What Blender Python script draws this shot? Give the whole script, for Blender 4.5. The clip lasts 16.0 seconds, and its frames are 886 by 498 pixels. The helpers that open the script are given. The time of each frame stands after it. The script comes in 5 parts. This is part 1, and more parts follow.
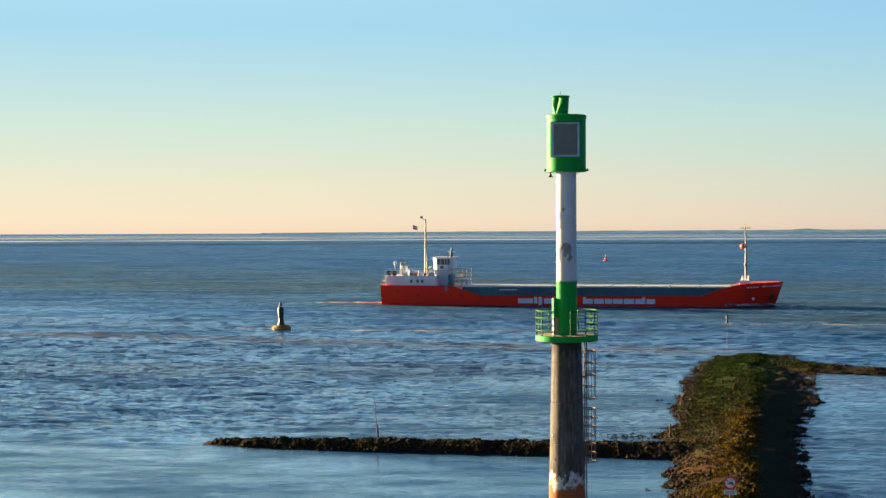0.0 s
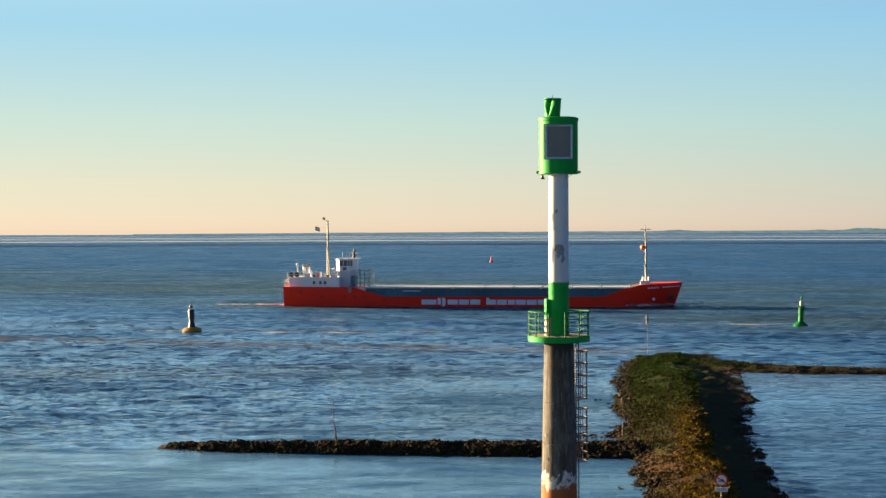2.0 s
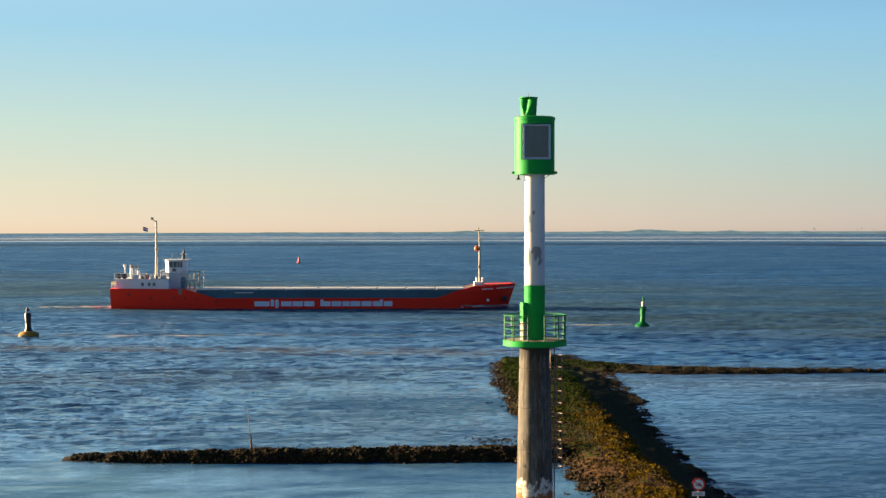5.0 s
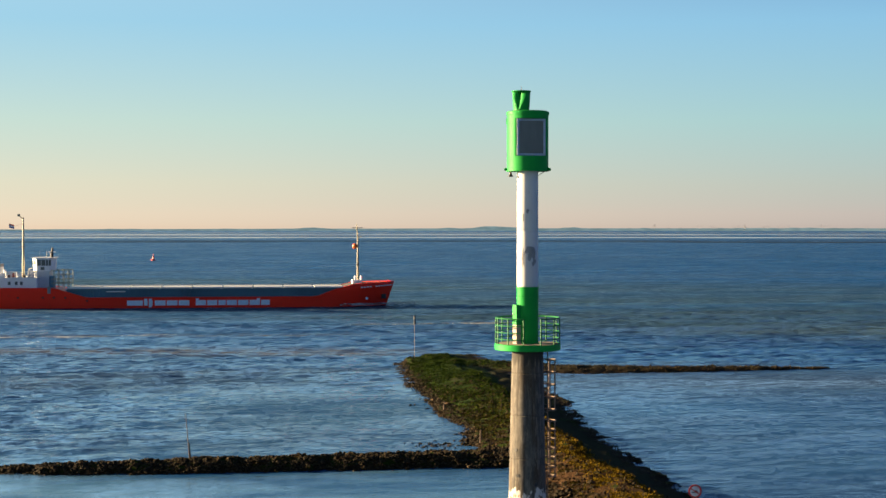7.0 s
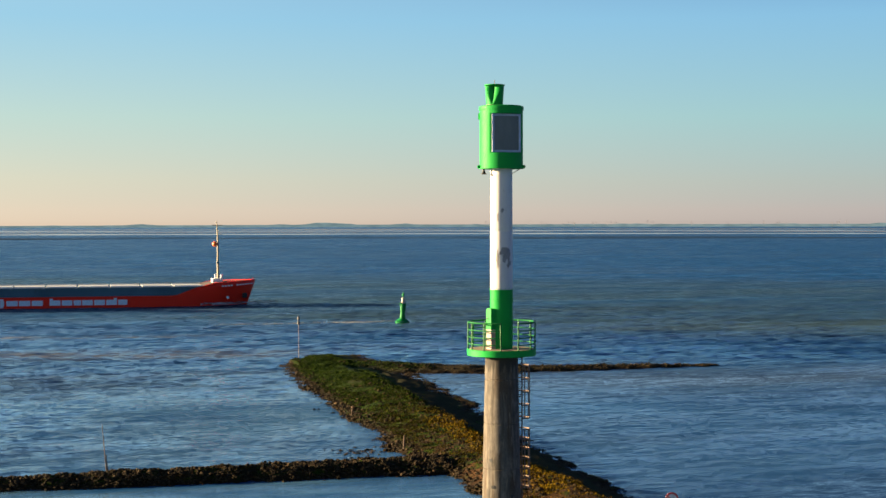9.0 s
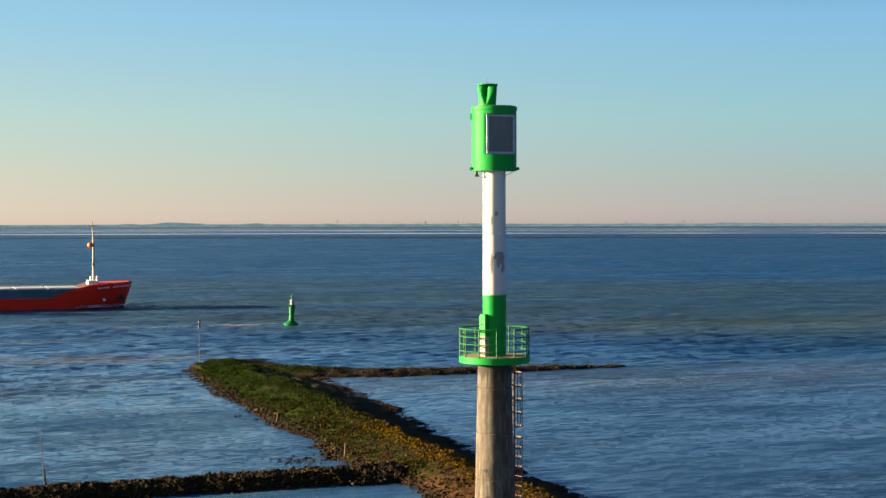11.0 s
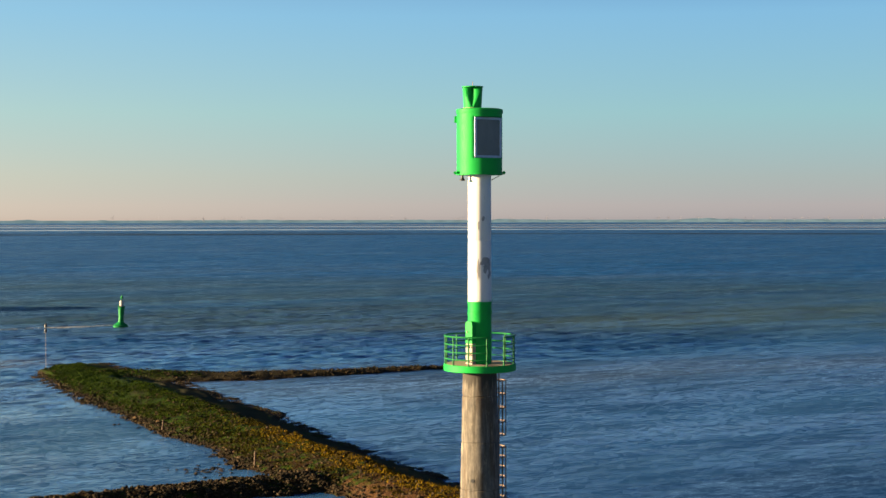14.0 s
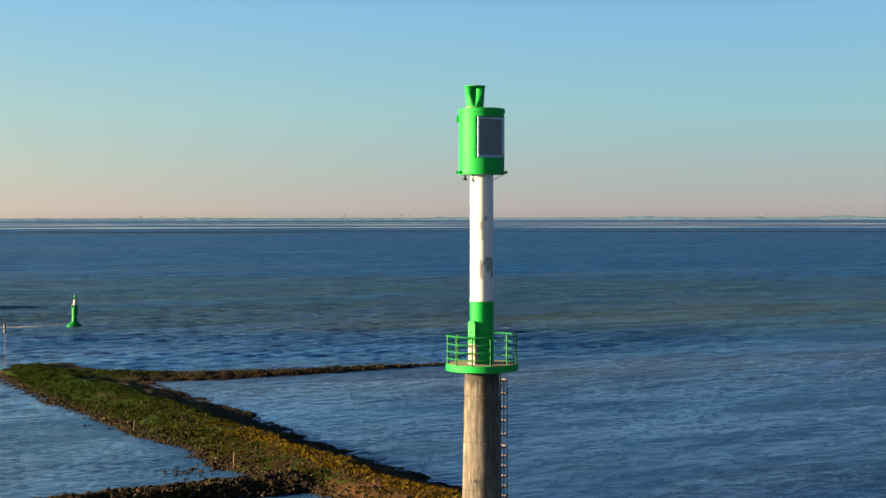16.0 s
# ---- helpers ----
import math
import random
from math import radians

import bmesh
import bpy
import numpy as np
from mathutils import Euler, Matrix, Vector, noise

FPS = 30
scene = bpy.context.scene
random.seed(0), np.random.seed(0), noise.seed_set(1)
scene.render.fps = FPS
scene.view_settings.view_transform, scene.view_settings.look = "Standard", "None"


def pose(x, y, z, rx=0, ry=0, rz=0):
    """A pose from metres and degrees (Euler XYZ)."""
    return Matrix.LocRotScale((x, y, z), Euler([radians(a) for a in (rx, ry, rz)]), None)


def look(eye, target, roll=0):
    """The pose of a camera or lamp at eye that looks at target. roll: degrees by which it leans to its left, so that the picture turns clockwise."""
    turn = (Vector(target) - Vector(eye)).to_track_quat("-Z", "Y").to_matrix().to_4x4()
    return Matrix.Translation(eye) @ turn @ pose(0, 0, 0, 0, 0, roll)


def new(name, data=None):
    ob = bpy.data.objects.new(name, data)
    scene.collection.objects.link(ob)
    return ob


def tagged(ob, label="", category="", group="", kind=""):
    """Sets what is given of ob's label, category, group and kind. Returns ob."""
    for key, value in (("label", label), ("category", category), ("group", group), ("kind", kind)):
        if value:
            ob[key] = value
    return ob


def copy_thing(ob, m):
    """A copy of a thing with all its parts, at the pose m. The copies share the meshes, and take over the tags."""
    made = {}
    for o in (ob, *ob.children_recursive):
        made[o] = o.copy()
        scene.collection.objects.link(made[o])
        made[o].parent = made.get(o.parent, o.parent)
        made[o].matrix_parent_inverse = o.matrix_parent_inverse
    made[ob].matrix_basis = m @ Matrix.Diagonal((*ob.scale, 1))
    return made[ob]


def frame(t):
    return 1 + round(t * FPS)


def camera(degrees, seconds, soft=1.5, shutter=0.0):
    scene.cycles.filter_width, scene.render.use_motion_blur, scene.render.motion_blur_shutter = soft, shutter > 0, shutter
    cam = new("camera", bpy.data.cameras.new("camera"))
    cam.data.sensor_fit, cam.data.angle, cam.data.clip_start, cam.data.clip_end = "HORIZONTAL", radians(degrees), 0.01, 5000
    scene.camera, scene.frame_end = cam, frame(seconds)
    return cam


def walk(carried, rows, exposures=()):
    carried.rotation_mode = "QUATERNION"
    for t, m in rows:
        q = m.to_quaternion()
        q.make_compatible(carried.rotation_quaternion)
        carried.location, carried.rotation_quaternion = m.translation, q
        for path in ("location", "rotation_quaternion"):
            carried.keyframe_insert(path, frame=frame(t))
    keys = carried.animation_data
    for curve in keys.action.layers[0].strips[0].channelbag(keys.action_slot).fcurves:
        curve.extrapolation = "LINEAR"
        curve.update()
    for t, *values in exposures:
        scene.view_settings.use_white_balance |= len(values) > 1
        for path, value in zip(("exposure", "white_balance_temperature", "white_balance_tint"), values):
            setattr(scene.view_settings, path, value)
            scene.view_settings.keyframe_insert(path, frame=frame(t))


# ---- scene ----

# ---- camera ----
PATH = [
    (0, (2.894, -64.88, 12.926), (2.646, -62.896, 12.9), -0.2),
    (0.5, (1.414, -64.938, 12.948), (1.205, -62.949, 12.922), -0.2),
    (1, (0.008, -65.163, 12.963), (-0.164, -63.17, 12.937), -0.2),
    (1.5, (-1.179, -65.34, 12.96), (-1.309, -63.345, 12.935), -0.2),
    (2, (-2.11, -65.416, 12.958), (-2.195, -63.418, 12.933), -0.2),
    (2.5, (-3.023, -65.334, 12.951), (-3.065, -63.335, 12.926), -0.2),
    (3, (-4.382, -65.209, 12.945), (-4.379, -63.209, 12.921), -0.1),
    (3.5, (-5.725, -64.914, 12.962), (-5.677, -62.915, 12.937), -0.1),
    (6, (-12.51, -61.524, 13.02), (-12.224, -59.545, 12.994), -0.0),
    (6.5, (-13.848, -60.544, 13.039), (-13.512, -58.573, 13.011), -0.0),
    (7, (-15.21, -59.454, 13.104), (-14.821, -57.492, 13.075), -0.0),
    (7.5, (-16.491, -58.344, 13.117), (-16.05, -56.394, 13.085), -0.1),
    (8, (-17.686, -57.222, 13.16), (-17.191, -55.285, 13.128), -0.1),
    (8.5, (-18.744, -56.176, 13.214), (-18.194, -54.254, 13.182), -0.1),
    (9, (-19.733, -55.236, 13.254), (-19.132, -53.329, 13.22), -0.1),
    (11.5, (-25.153, -50.877, 13.458), (-24.325, -49.056, 13.424), -0.1),
    (12, (-26.167, -50.032, 13.515), (-25.294, -48.233, 13.481), -0.1),
    (12.5, (-27.149, -49.253, 13.563), (-26.232, -47.476, 13.527), -0.1),
    (13, (-28.181, -48.482, 13.619), (-27.223, -46.727, 13.582), -0.1),
    (13.5, (-29.176, -47.772, 13.656), (-28.176, -46.04, 13.619), -0.1),
    (14, (-30.172, -47.074, 13.736), (-29.133, -45.365, 13.696), -0.1),
    (14.5, (-30.868, -46.577, 13.776), (-29.804, -44.885, 13.734), -0.1),
    (15, (-31.326, -46.257, 13.789), (-30.245, -44.574, 13.746), -0.2),
    (15.5, (-31.681, -45.977, 13.8), (-30.588, -44.303, 13.758), -0.1),
    (16, (-32.035, -45.72, 13.81), (-30.929, -44.054, 13.767), -0.1),
]
cam = camera(32.0, 16.0)
walk(cam, [(t, look(eye, target, roll)) for t, eye, target, roll in PATH], exposures=[(0, 2.79), (2, 2.75), (6, 2.72), (16, 2.68)])

# ---- world, sun ----
SUN_AZ, SUN_EL = radians(-63.0), radians(9.0)      # azimuth from +y towards +x
SUN_DIR = Vector((math.sin(SUN_AZ) * math.cos(SUN_EL), math.cos(SUN_AZ) * math.cos(SUN_EL), math.sin(SUN_EL)))


def lin(r, g, b):
    return tuple(((c / 255 + 0.055) / 1.055) ** 2.4 if c > 10 else c / 255 / 12.92 for c in (r, g, b))


def build_world():
    w = bpy.data.worlds.new("evening_sky")
    scene.world = w
    w.use_nodes = True
    nt = w.node_tree
    N, L = nt.nodes, nt.links
    bg = N["Background"]
    tc = N.new("ShaderNodeTexCoord")
    sep = N.new("ShaderNodeSeparateXYZ")
    L.new(tc.outputs["Generated"], sep.inputs[0])

    def ramp(stops):
        r = N.new("ShaderNodeValToRGB")
        e = r.color_ramp.elements
        while len(e) < len(stops):
            e.new(0.5)
        for k, (p, c) in zip(e, stops):
            k.position, k.color = p, (*lin(*c), 1)
        return r

    # sine of the elevation, spread out over the lowest part of the sky
    up = N.new("ShaderNodeMath")
    up.operation = "POWER"
    clampz = N.new("ShaderNodeMath")
    clampz.operation = "MAXIMUM"
    clampz.inputs[1].default_value = 0.0
    L.new(sep.outputs[2], clampz.inputs[0])
    L.new(clampz.outputs[0], up.inputs[0])
    up.inputs[1].default_value = 0.5
    sunny = ramp(SKY_SUNNY)
    shady = ramp(SKY_SHADY)
    L.new(up.outputs[0], sunny.inputs[0])
    L.new(up.outputs[0], shady.inputs[0])
    # how far the direction lies towards the sun
    dot = N.new("ShaderNodeVectorMath")
    dot.operation = "DOT_PRODUCT"
    L.new(tc.outputs["Generated"], dot.inputs[0])
    dot.inputs[1].default_value = (math.sin(SUN_AZ), math.cos(SUN_AZ), 0)
    mr = N.new("ShaderNodeMapRange")
    mr.interpolation_type = "SMOOTHSTEP"
    mr.inputs["From Min"].default_value, mr.inputs["From Max"].default_value = SKY_SPAN
    L.new(dot.outputs["Value"], mr.inputs[0])
    mix = N.new("ShaderNodeMix")
    mix.data_type = "RGBA"
    L.new(mr.outputs[0], mix.inputs["Factor"])
    L.new(shady.outputs[0], mix.inputs["A"])
    L.new(sunny.outputs[0], mix.inputs["B"])
    # the dusky blue side away from the sun
    back = ramp(SKY_BACK)
    L.new(up.outputs[0], back.inputs[0])
    away = N.new("ShaderNodeMapRange")
    away.interpolation_type = "SMOOTHSTEP"
    away.inputs["From Min"].default_value, away.inputs["From Max"].default_value = -0.42, -0.85
    L.new(dot.outputs["Value"], away.inputs[0])
    mixb = N.new("ShaderNodeMix")
    mixb.data_type = "RGBA"
    L.new(away.outputs[0], mixb.inputs["Factor"])
    L.new(mix.outputs["Result"], mixb.inputs["A"])
    L.new(back.outputs[0], mixb.inputs["B"])
    # the upper sky
    sky = N.new("ShaderNodeTexSky")
    sky.sky_type, sky.sun_disc = "NISHITA", False
    sky.sun_elevation, sky.sun_rotation = SUN_EL, SUN_AZ
    sky.ozone_density, sky.dust_density = 2.0, 0.6
    gain = N.new("ShaderNodeVectorMath")
    gain.operation = "SCALE"
    gain.inputs["Scale"].default_value = SKY_GAIN
    L.new(sky.outputs[0], gain.inputs[0])
    high = N.new("ShaderNodeMapRange")
    high.interpolation_type = "SMOOTHSTEP"
    high.inputs["From Min"].default_value, high.inputs["From Max"].default_value = 0.34, 0.85
    L.new(sep.outputs[2], high.inputs[0])
    mix2 = N.new("ShaderNodeMix")
    mix2.data_type = "RGBA"
    L.new(high.outputs[0], mix2.inputs["Factor"])
    L.new(mixb.outputs["Result"], mix2.inputs["A"])
    L.new(gain.outputs[0], mix2.inputs["B"])
    # below the horizon the sea goes on
    sea = N.new("ShaderNodeMapRange")
    sea.inputs["From Min"].default_value, sea.inputs["From Max"].default_value = -0.004, -0.03
    L.new(sep.outputs[2], sea.inputs[0])
    mix3 = N.new("ShaderNodeMix")
    mix3.data_type = "RGBA"
    L.new(sea.outputs[0], mix3.inputs["Factor"])
    L.new(mix2.outputs["Result"], mix3.inputs["A"])
    mix3.inputs["B"].default_value = (0.03, 0.07, 0.12, 1)
    L.new(mix3.outputs["Result"], bg.inputs[0])
    bg.inputs[1].default_value = 0.15


# colours over the square root of the sine of the elevation
SKY_SUNNY = ((0.0, (250, 222, 188)), (0.09, (249, 229, 197)), (0.17, (238, 232, 203)), (0.26, (210, 230, 216)), (0.36, (168, 216, 236)), (0.46, (190, 228, 248)), (0.64, (168, 214, 247)))
SKY_SHADY = ((0.0, (174, 166, 166)), (0.09, (184, 177, 175)), (0.16, (175, 187, 184)), (0.26, (156, 201, 207)), (0.36, (136, 192, 227)), (0.46, (44, 98, 180)), (0.64, (16, 50, 126)))
SKY_BACK = ((0.0, (140, 150, 182)), (0.12, (132, 160, 206)), (0.3, (108, 162, 230)), (0.64, (46, 98, 188)))
SKY_SPAN = (-0.35, 0.85)
SKY_GAIN = 0.02
build_world()
sun = new("sun", bpy.data.lights.new("sun", "SUN"))
sun.data.energy, sun.data.angle, sun.data.color = 4.3, radians(0.5), (1.0, 0.74, 0.43)
sun.matrix_world = look(SUN_DIR * 100, (0, 0, 0))


# ---- materials ----
class Nodes:
    """A Principled material with a few shorthand nodes."""

    def __init__(self, name):
        self.m = bpy.data.materials.new(name)
        self.m.use_nodes = True
        self.t = self.m.node_tree
        self.b = self.t.nodes["Principled BSDF"]
        self.tc = self.t.nodes.new("ShaderNodeTexCoord")

    def node(self, kind, **put):
        n = self.t.nodes.new(kind)
        for k, v in put.items():
            n.inputs[k].default_value = v
        return n

    def link(self, a, b):
        self.t.links.new(a, b)

    def coords(self, scale=(1, 1, 1)):
        mp = self.node("ShaderNodeMapping", Scale=scale)
        self.link(self.tc.outputs["Object"], mp.inputs[0])
        return mp.outputs[0]

    def noise(self, scale, stretch=(1, 1, 1), detail=4.0, rough=0.55):
        n = self.node("ShaderNodeTexNoise", Scale=scale, Detail=detail, Roughness=rough)
        self.link(self.coords(stretch), n.inputs["Vector"])
        return n.outputs["Fac"]

    def span(self, v, a, b, lo=0.0, hi=1.0):
        n = self.node("ShaderNodeMapRange")
        for i, x in zip(("From Min", "From Max", "To Min", "To Max"), (a, b, lo, hi)):
            n.inputs[i].default_value = x
        self.link(v, n.inputs[0])
        return n.outputs[0]

    def math(self, op, a, b):
        n = self.t.nodes.new("ShaderNodeMath")
        n.operation = op
        for i, v in enumerate((a, b)):
            if isinstance(v, (int, float)):
                n.inputs[i].default_value = v
            else:
                self.link(v, n.inputs[i])
        return n.outputs[0]

    def mix(self, fac, a, b):
        n = self.t.nodes.new("ShaderNodeMix")
        n.data_type = "RGBA"
        self.link(fac, n.inputs["Factor"])
        for k, v in (("A", a), ("B", b)):
            if isinstance(v, tuple):
                n.inputs[k].default_value = (*v, 1)
            else:
                self.link(v, n.inputs[k])
        return n.outputs["Result"]

    def bump(self, h, strength, dist=0.05, below=None):
        n = self.node("ShaderNodeBump", Strength=strength, Distance=dist)
        self.link(h, n.inputs["Height"])
        if below is not None:
            self.link(below, n.inputs["Normal"])
        return n.outputs[0]

    def done(self, colour, rough=0.6, metal=0.0, normal=None, spec=0.5):
        for k, v in (("Base Color", colour), ("Roughness", rough)):
            if isinstance(v, tuple):
                self.b.inputs[k].default_value = (*v, 1)
            elif isinstance(v, (int, float)):
                self.b.inputs[k].default_value = v
            else:
                self.link(v, self.b.inputs[k])
        self.b.inputs["Metallic"].default_value = metal
        self.b.inputs["Specular IOR Level"].default_value = spec
        if normal is not None:
            self.link(normal, self.b.inputs["Normal"])
        return self.m


def paint(name, c, worn=None, rough=0.45, scale=3.0, amount=0.35, metal=0.0, streak=1.0):
    """Weathered paint: broad fading, fine grain, and stains of another colour."""
    k = Nodes(name)
    broad = k.noise(scale * 0.35, (1, 1, streak), 3)
    fine = k.noise(scale * 9, (1, 1, streak), 4, 0.65)
    dark = tuple(v * (1 - amount) for v in c)
    col = k.mix(k.span(broad, 0.3, 0.7), dark, c)
    if worn:
        col = k.mix(k.span(fine, 0.6, 0.78, 0, 0.8), col, worn)
    return k.done(col, k.span(fine, 0.3, 0.7, rough - 0.1, rough + 0.15), metal, k.bump(fine, 0.12, 0.006), 0.14)


def concrete_column():
    k = Nodes("stained_concrete")
    sep = k.t.nodes.new("ShaderNodeSeparateXYZ")
    k.link(k.tc.outputs["Object"], sep.inputs[0])
    blot = k.noise(3.4, (1, 1, 0.45), 5, 0.65)
    drip = k.noise(8.0, (1, 1, 0.07), 5, 0.65)
    pale = k.noise(11.0, (1, 1, 0.16), 5, 0.7)
    seam = k.noise(2.2, (1, 1, 0.12), 3, 0.6)
    fine = k.noise(40, (1, 1, 1), 3, 0.7)
    col = k.mix(k.span(blot, 0.38, 0.62), (0.064, 0.058, 0.052), (0.145, 0.126, 0.104))
    col = k.mix(k.span(drip, 0.44, 0.56, 0, 0.7), col, (0.036, 0.030, 0.024))
    col = k.mix(k.span(seam, 0.52, 0.60, 0, 0.75), col, (0.055, 0.035, 0.020))
    col = k.mix(k.span(pale, 0.55, 0.64, 0, 0.45), col, (0.27, 0.23, 0.17))
    col = k.mix(k.span(fine, 0.5, 0.8, 0, 0.4), col, (0.27, 0.23, 0.17))
    # dark runs from the joint under the platform
    runs = k.math("ADD", sep.outputs[2], k.span(drip, 0.3, 0.7, -0.35, 0.35))
    col = k.mix(k.span(runs, 7.62, 7.86), col, (0.035, 0.03, 0.025))
    # flaking white and rusty orange paint round the foot
    edge = k.math("ADD", sep.outputs[2], k.span(k.noise(3.5, (1, 1, 0.5), 5, 0.7), 0.25, 0.75, -0.5, 0.5))
    col = k.mix(k.span(edge, 2.62, 2.54), col, (0.52, 0.48, 0.43))
    col = k.mix(k.span(edge, 2.28, 2.18), col, (0.32, 0.085, 0.02))
    col = k.mix(k.span(k.noise(9, (1, 1, 0.7), 5, 0.7), 0.56, 0.6, 0, 1), col, k.mix(k.span(sep.outputs[2], 2.6, 2.5), col, (0.16, 0.09, 0.05)))
    h = k.math("ADD", k.math("MULTIPLY", blot, 0.6), k.math("MULTIPLY", fine, 0.3))
    return k.done(col, 0.85, 0, k.bump(h, 0.5, 0.02), 0.3)


CHOP, RIPPLE, FAR_GLOSS = 0.11, 0.026, 0.5


def water_material():
    k = Nodes("sea_water")
    sep = k.t.nodes.new("ShaderNodeSeparateXYZ")
    k.link(k.tc.outputs["Object"], sep.inputs[0])
    X, Y = sep.outputs[0], sep.outputs[1]
    chop = k.noise(1.9, (0.62, 1, 1), 5, 0.68)
    ripple = k.noise(5.0, (0.6, 1, 1), 3, 0.62)
    gust = k.noise(0.030, (0.35, 1, 1), 6, 0.62)
    silt = k.noise(0.016, (0.20, 1.5, 1), 6, 0.64)
    wobble = k.span(gust, 0.3, 0.7, -9, 9)
    near = k.span(k.math("ADD", Y, wobble), 34, 20)           # paler, sheltered water behind the spit
    pool = k.math("MULTIPLY", k.span(Y, 80, 66), k.span(X, 9, 14))
    bay = k.math("MULTIPLY", k.math("MULTIPLY", k.span(k.math("ADD", Y, wobble), 84, 60), k.span(k.math("ADD", X, wobble), -24, -4)), k.span(X, 12, 6))
    calm = k.math("MAXIMUM", k.math("MULTIPLY", near, k.span(X, 12, 6)), k.math("MAXIMUM", k.math("MULTIPLY", pool, 0.15), k.math("MULTIPLY", bay, 0.35)))
    open_sea = k.span(Y, 85, 190)                            # rougher fairway offshore, also the mask for its painted blue
    sw = k.node("ShaderNodeTexNoise", Scale=0.16, Detail=5.0, Roughness=0.6, Distortion=1.6)
    k.link(k.coords((0.3, 1, 1)), sw.inputs["Vector"])
    swirl = sw.outputs["Fac"]
    slick = k.span(gust, 0.40, 0.60)
    # slick lanes paler in the body colour, standing in for mirrored low sky
    col = k.mix(slick, (0.004, 0.026, 0.094), (0.013, 0.062, 0.175))
    stir = k.math("MULTIPLY", k.math("MULTIPLY", k.span(silt, 0.50, 0.62, 0, 0.85), k.span(chop, 0.35, 0.55, 0.35, 1.0)), k.span(Y, 45, 100, 0.1, 1.0))
    col = k.mix(stir, col, (0.105, 0.115, 0.085))
    col = k.mix(k.math("MULTIPLY", calm, 0.85), col, k.mix(k.span(swirl, 0.40, 0.60), (0.016, 0.072, 0.18), (0.066, 0.165, 0.27)))
    # offshore body painted bluer, standing in for high sky mirrored by wave faces
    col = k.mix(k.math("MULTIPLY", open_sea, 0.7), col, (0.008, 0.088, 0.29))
    slant = k.math("ADD", Y, k.math("MULTIPLY", X, 0.7))
    band = k.math("MULTIPLY", k.span(slant, 140, 175), k.span(slant, 390, 300))       # silty stream along the fairway
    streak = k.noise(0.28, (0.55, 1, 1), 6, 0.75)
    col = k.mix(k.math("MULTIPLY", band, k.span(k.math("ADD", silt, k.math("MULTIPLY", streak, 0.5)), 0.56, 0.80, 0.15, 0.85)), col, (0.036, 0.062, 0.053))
    # dark and bright wave faces painted into the offshore colour as streaks
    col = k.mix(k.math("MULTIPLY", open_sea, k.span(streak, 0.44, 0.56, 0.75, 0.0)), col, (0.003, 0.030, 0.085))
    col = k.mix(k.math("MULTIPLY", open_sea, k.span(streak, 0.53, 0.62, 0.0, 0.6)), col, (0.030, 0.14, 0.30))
    # brown silt along the current line that leaves the dam head
    off = k.math("ABSOLUTE", k.math("ADD", k.math("SUBTRACT", Y, k.math("SUBTRACT", 102.0, k.math("MULTIPLY", X, 0.24))), k.span(gust, 0.3, 0.7, -2.5, 2.5)), 0)
    rip = k.math("MULTIPLY", k.math("MULTIPLY", k.span(off, 8.0, 2.0), k.span(X, 18, 8)), k.span(k.noise(0.9, (0.3, 1, 1), 6, 0.78), 0.40, 0.60))
    off = k.math("ABSOLUTE", k.math("ADD", k.math("SUBTRACT", Y, k.math("SUBTRACT", 127.0, k.math("MULTIPLY", X, 0.12))), k.span(silt, 0.3, 0.7, -3, 3)), 0)
    rip = k.math("MAXIMUM", rip, k.math("MULTIPLY", k.math("MULTIPLY", k.span(off, 5.0, 0.5), k.span(X, 20, 0)), k.span(k.noise(0.8, (0.25, 1, 1), 6, 0.78), 0.46, 0.62)))
    col = k.mix(k.math("MULTIPLY", rip, 0.95), col, (0.125, 0.105, 0.080))
    lane = k.node("ShaderNodeTexNoise", Scale=0.11, Detail=5.0, Roughness=0.62, Distortion=1.2)
    k.link(k.coords((0.32, 1, 1)), lane.inputs["Vector"])
    lane_fac = lane.outputs["Fac"]
    still = k.math("SUBTRACT", 1.0, k.math("MULTIPLY", calm, 0.72))
    force = k.math("MULTIPLY", k.math("MULTIPLY", still, k.span(Y, 20, 80, 0.78, 1.0)), k.span(slick, 0, 1, 1.0, 0.5))
    offshore = k.span(slant, 110, 230, 1.0, 5.0)
    n2 = k.bump(k.math("MULTIPLY", chop, k.math("MULTIPLY", force, offshore)), 1.0, CHOP)
    n3 = k.bump(k.math("MULTIPLY", ripple, k.math("MULTIPLY", k.math("ADD", force, 0.5), offshore)), 1.0, RIPPLE, n2)
    wind = k.noise(2.3, (0.7, 1, 1), 3, 0.6)                # short wind ripples, painted as noise on the mirror's strength
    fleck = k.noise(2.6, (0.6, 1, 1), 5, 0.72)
    # foam flecks; their wave-scale contrast also paints ripple light into the body colour
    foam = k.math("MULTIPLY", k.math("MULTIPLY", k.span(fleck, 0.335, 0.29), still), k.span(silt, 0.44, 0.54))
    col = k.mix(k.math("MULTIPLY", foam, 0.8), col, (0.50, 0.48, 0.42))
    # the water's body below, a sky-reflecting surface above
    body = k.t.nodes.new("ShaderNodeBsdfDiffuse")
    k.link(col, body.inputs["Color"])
    gloss = k.t.nodes.new("ShaderNodeBsdfGlossy")
    # mirrored sky's colour painted bluer right of the dam and offshore
    k.link(k.mix(k.math("MAXIMUM", k.math("MULTIPLY", k.span(X, 5, 14), k.span(Y, 110, 80)), k.math("MULTIPLY", open_sea, 0.8)), (0.81, 0.92, 1.0), (0.64, 0.86, 1.0)), gloss.inputs["Color"])
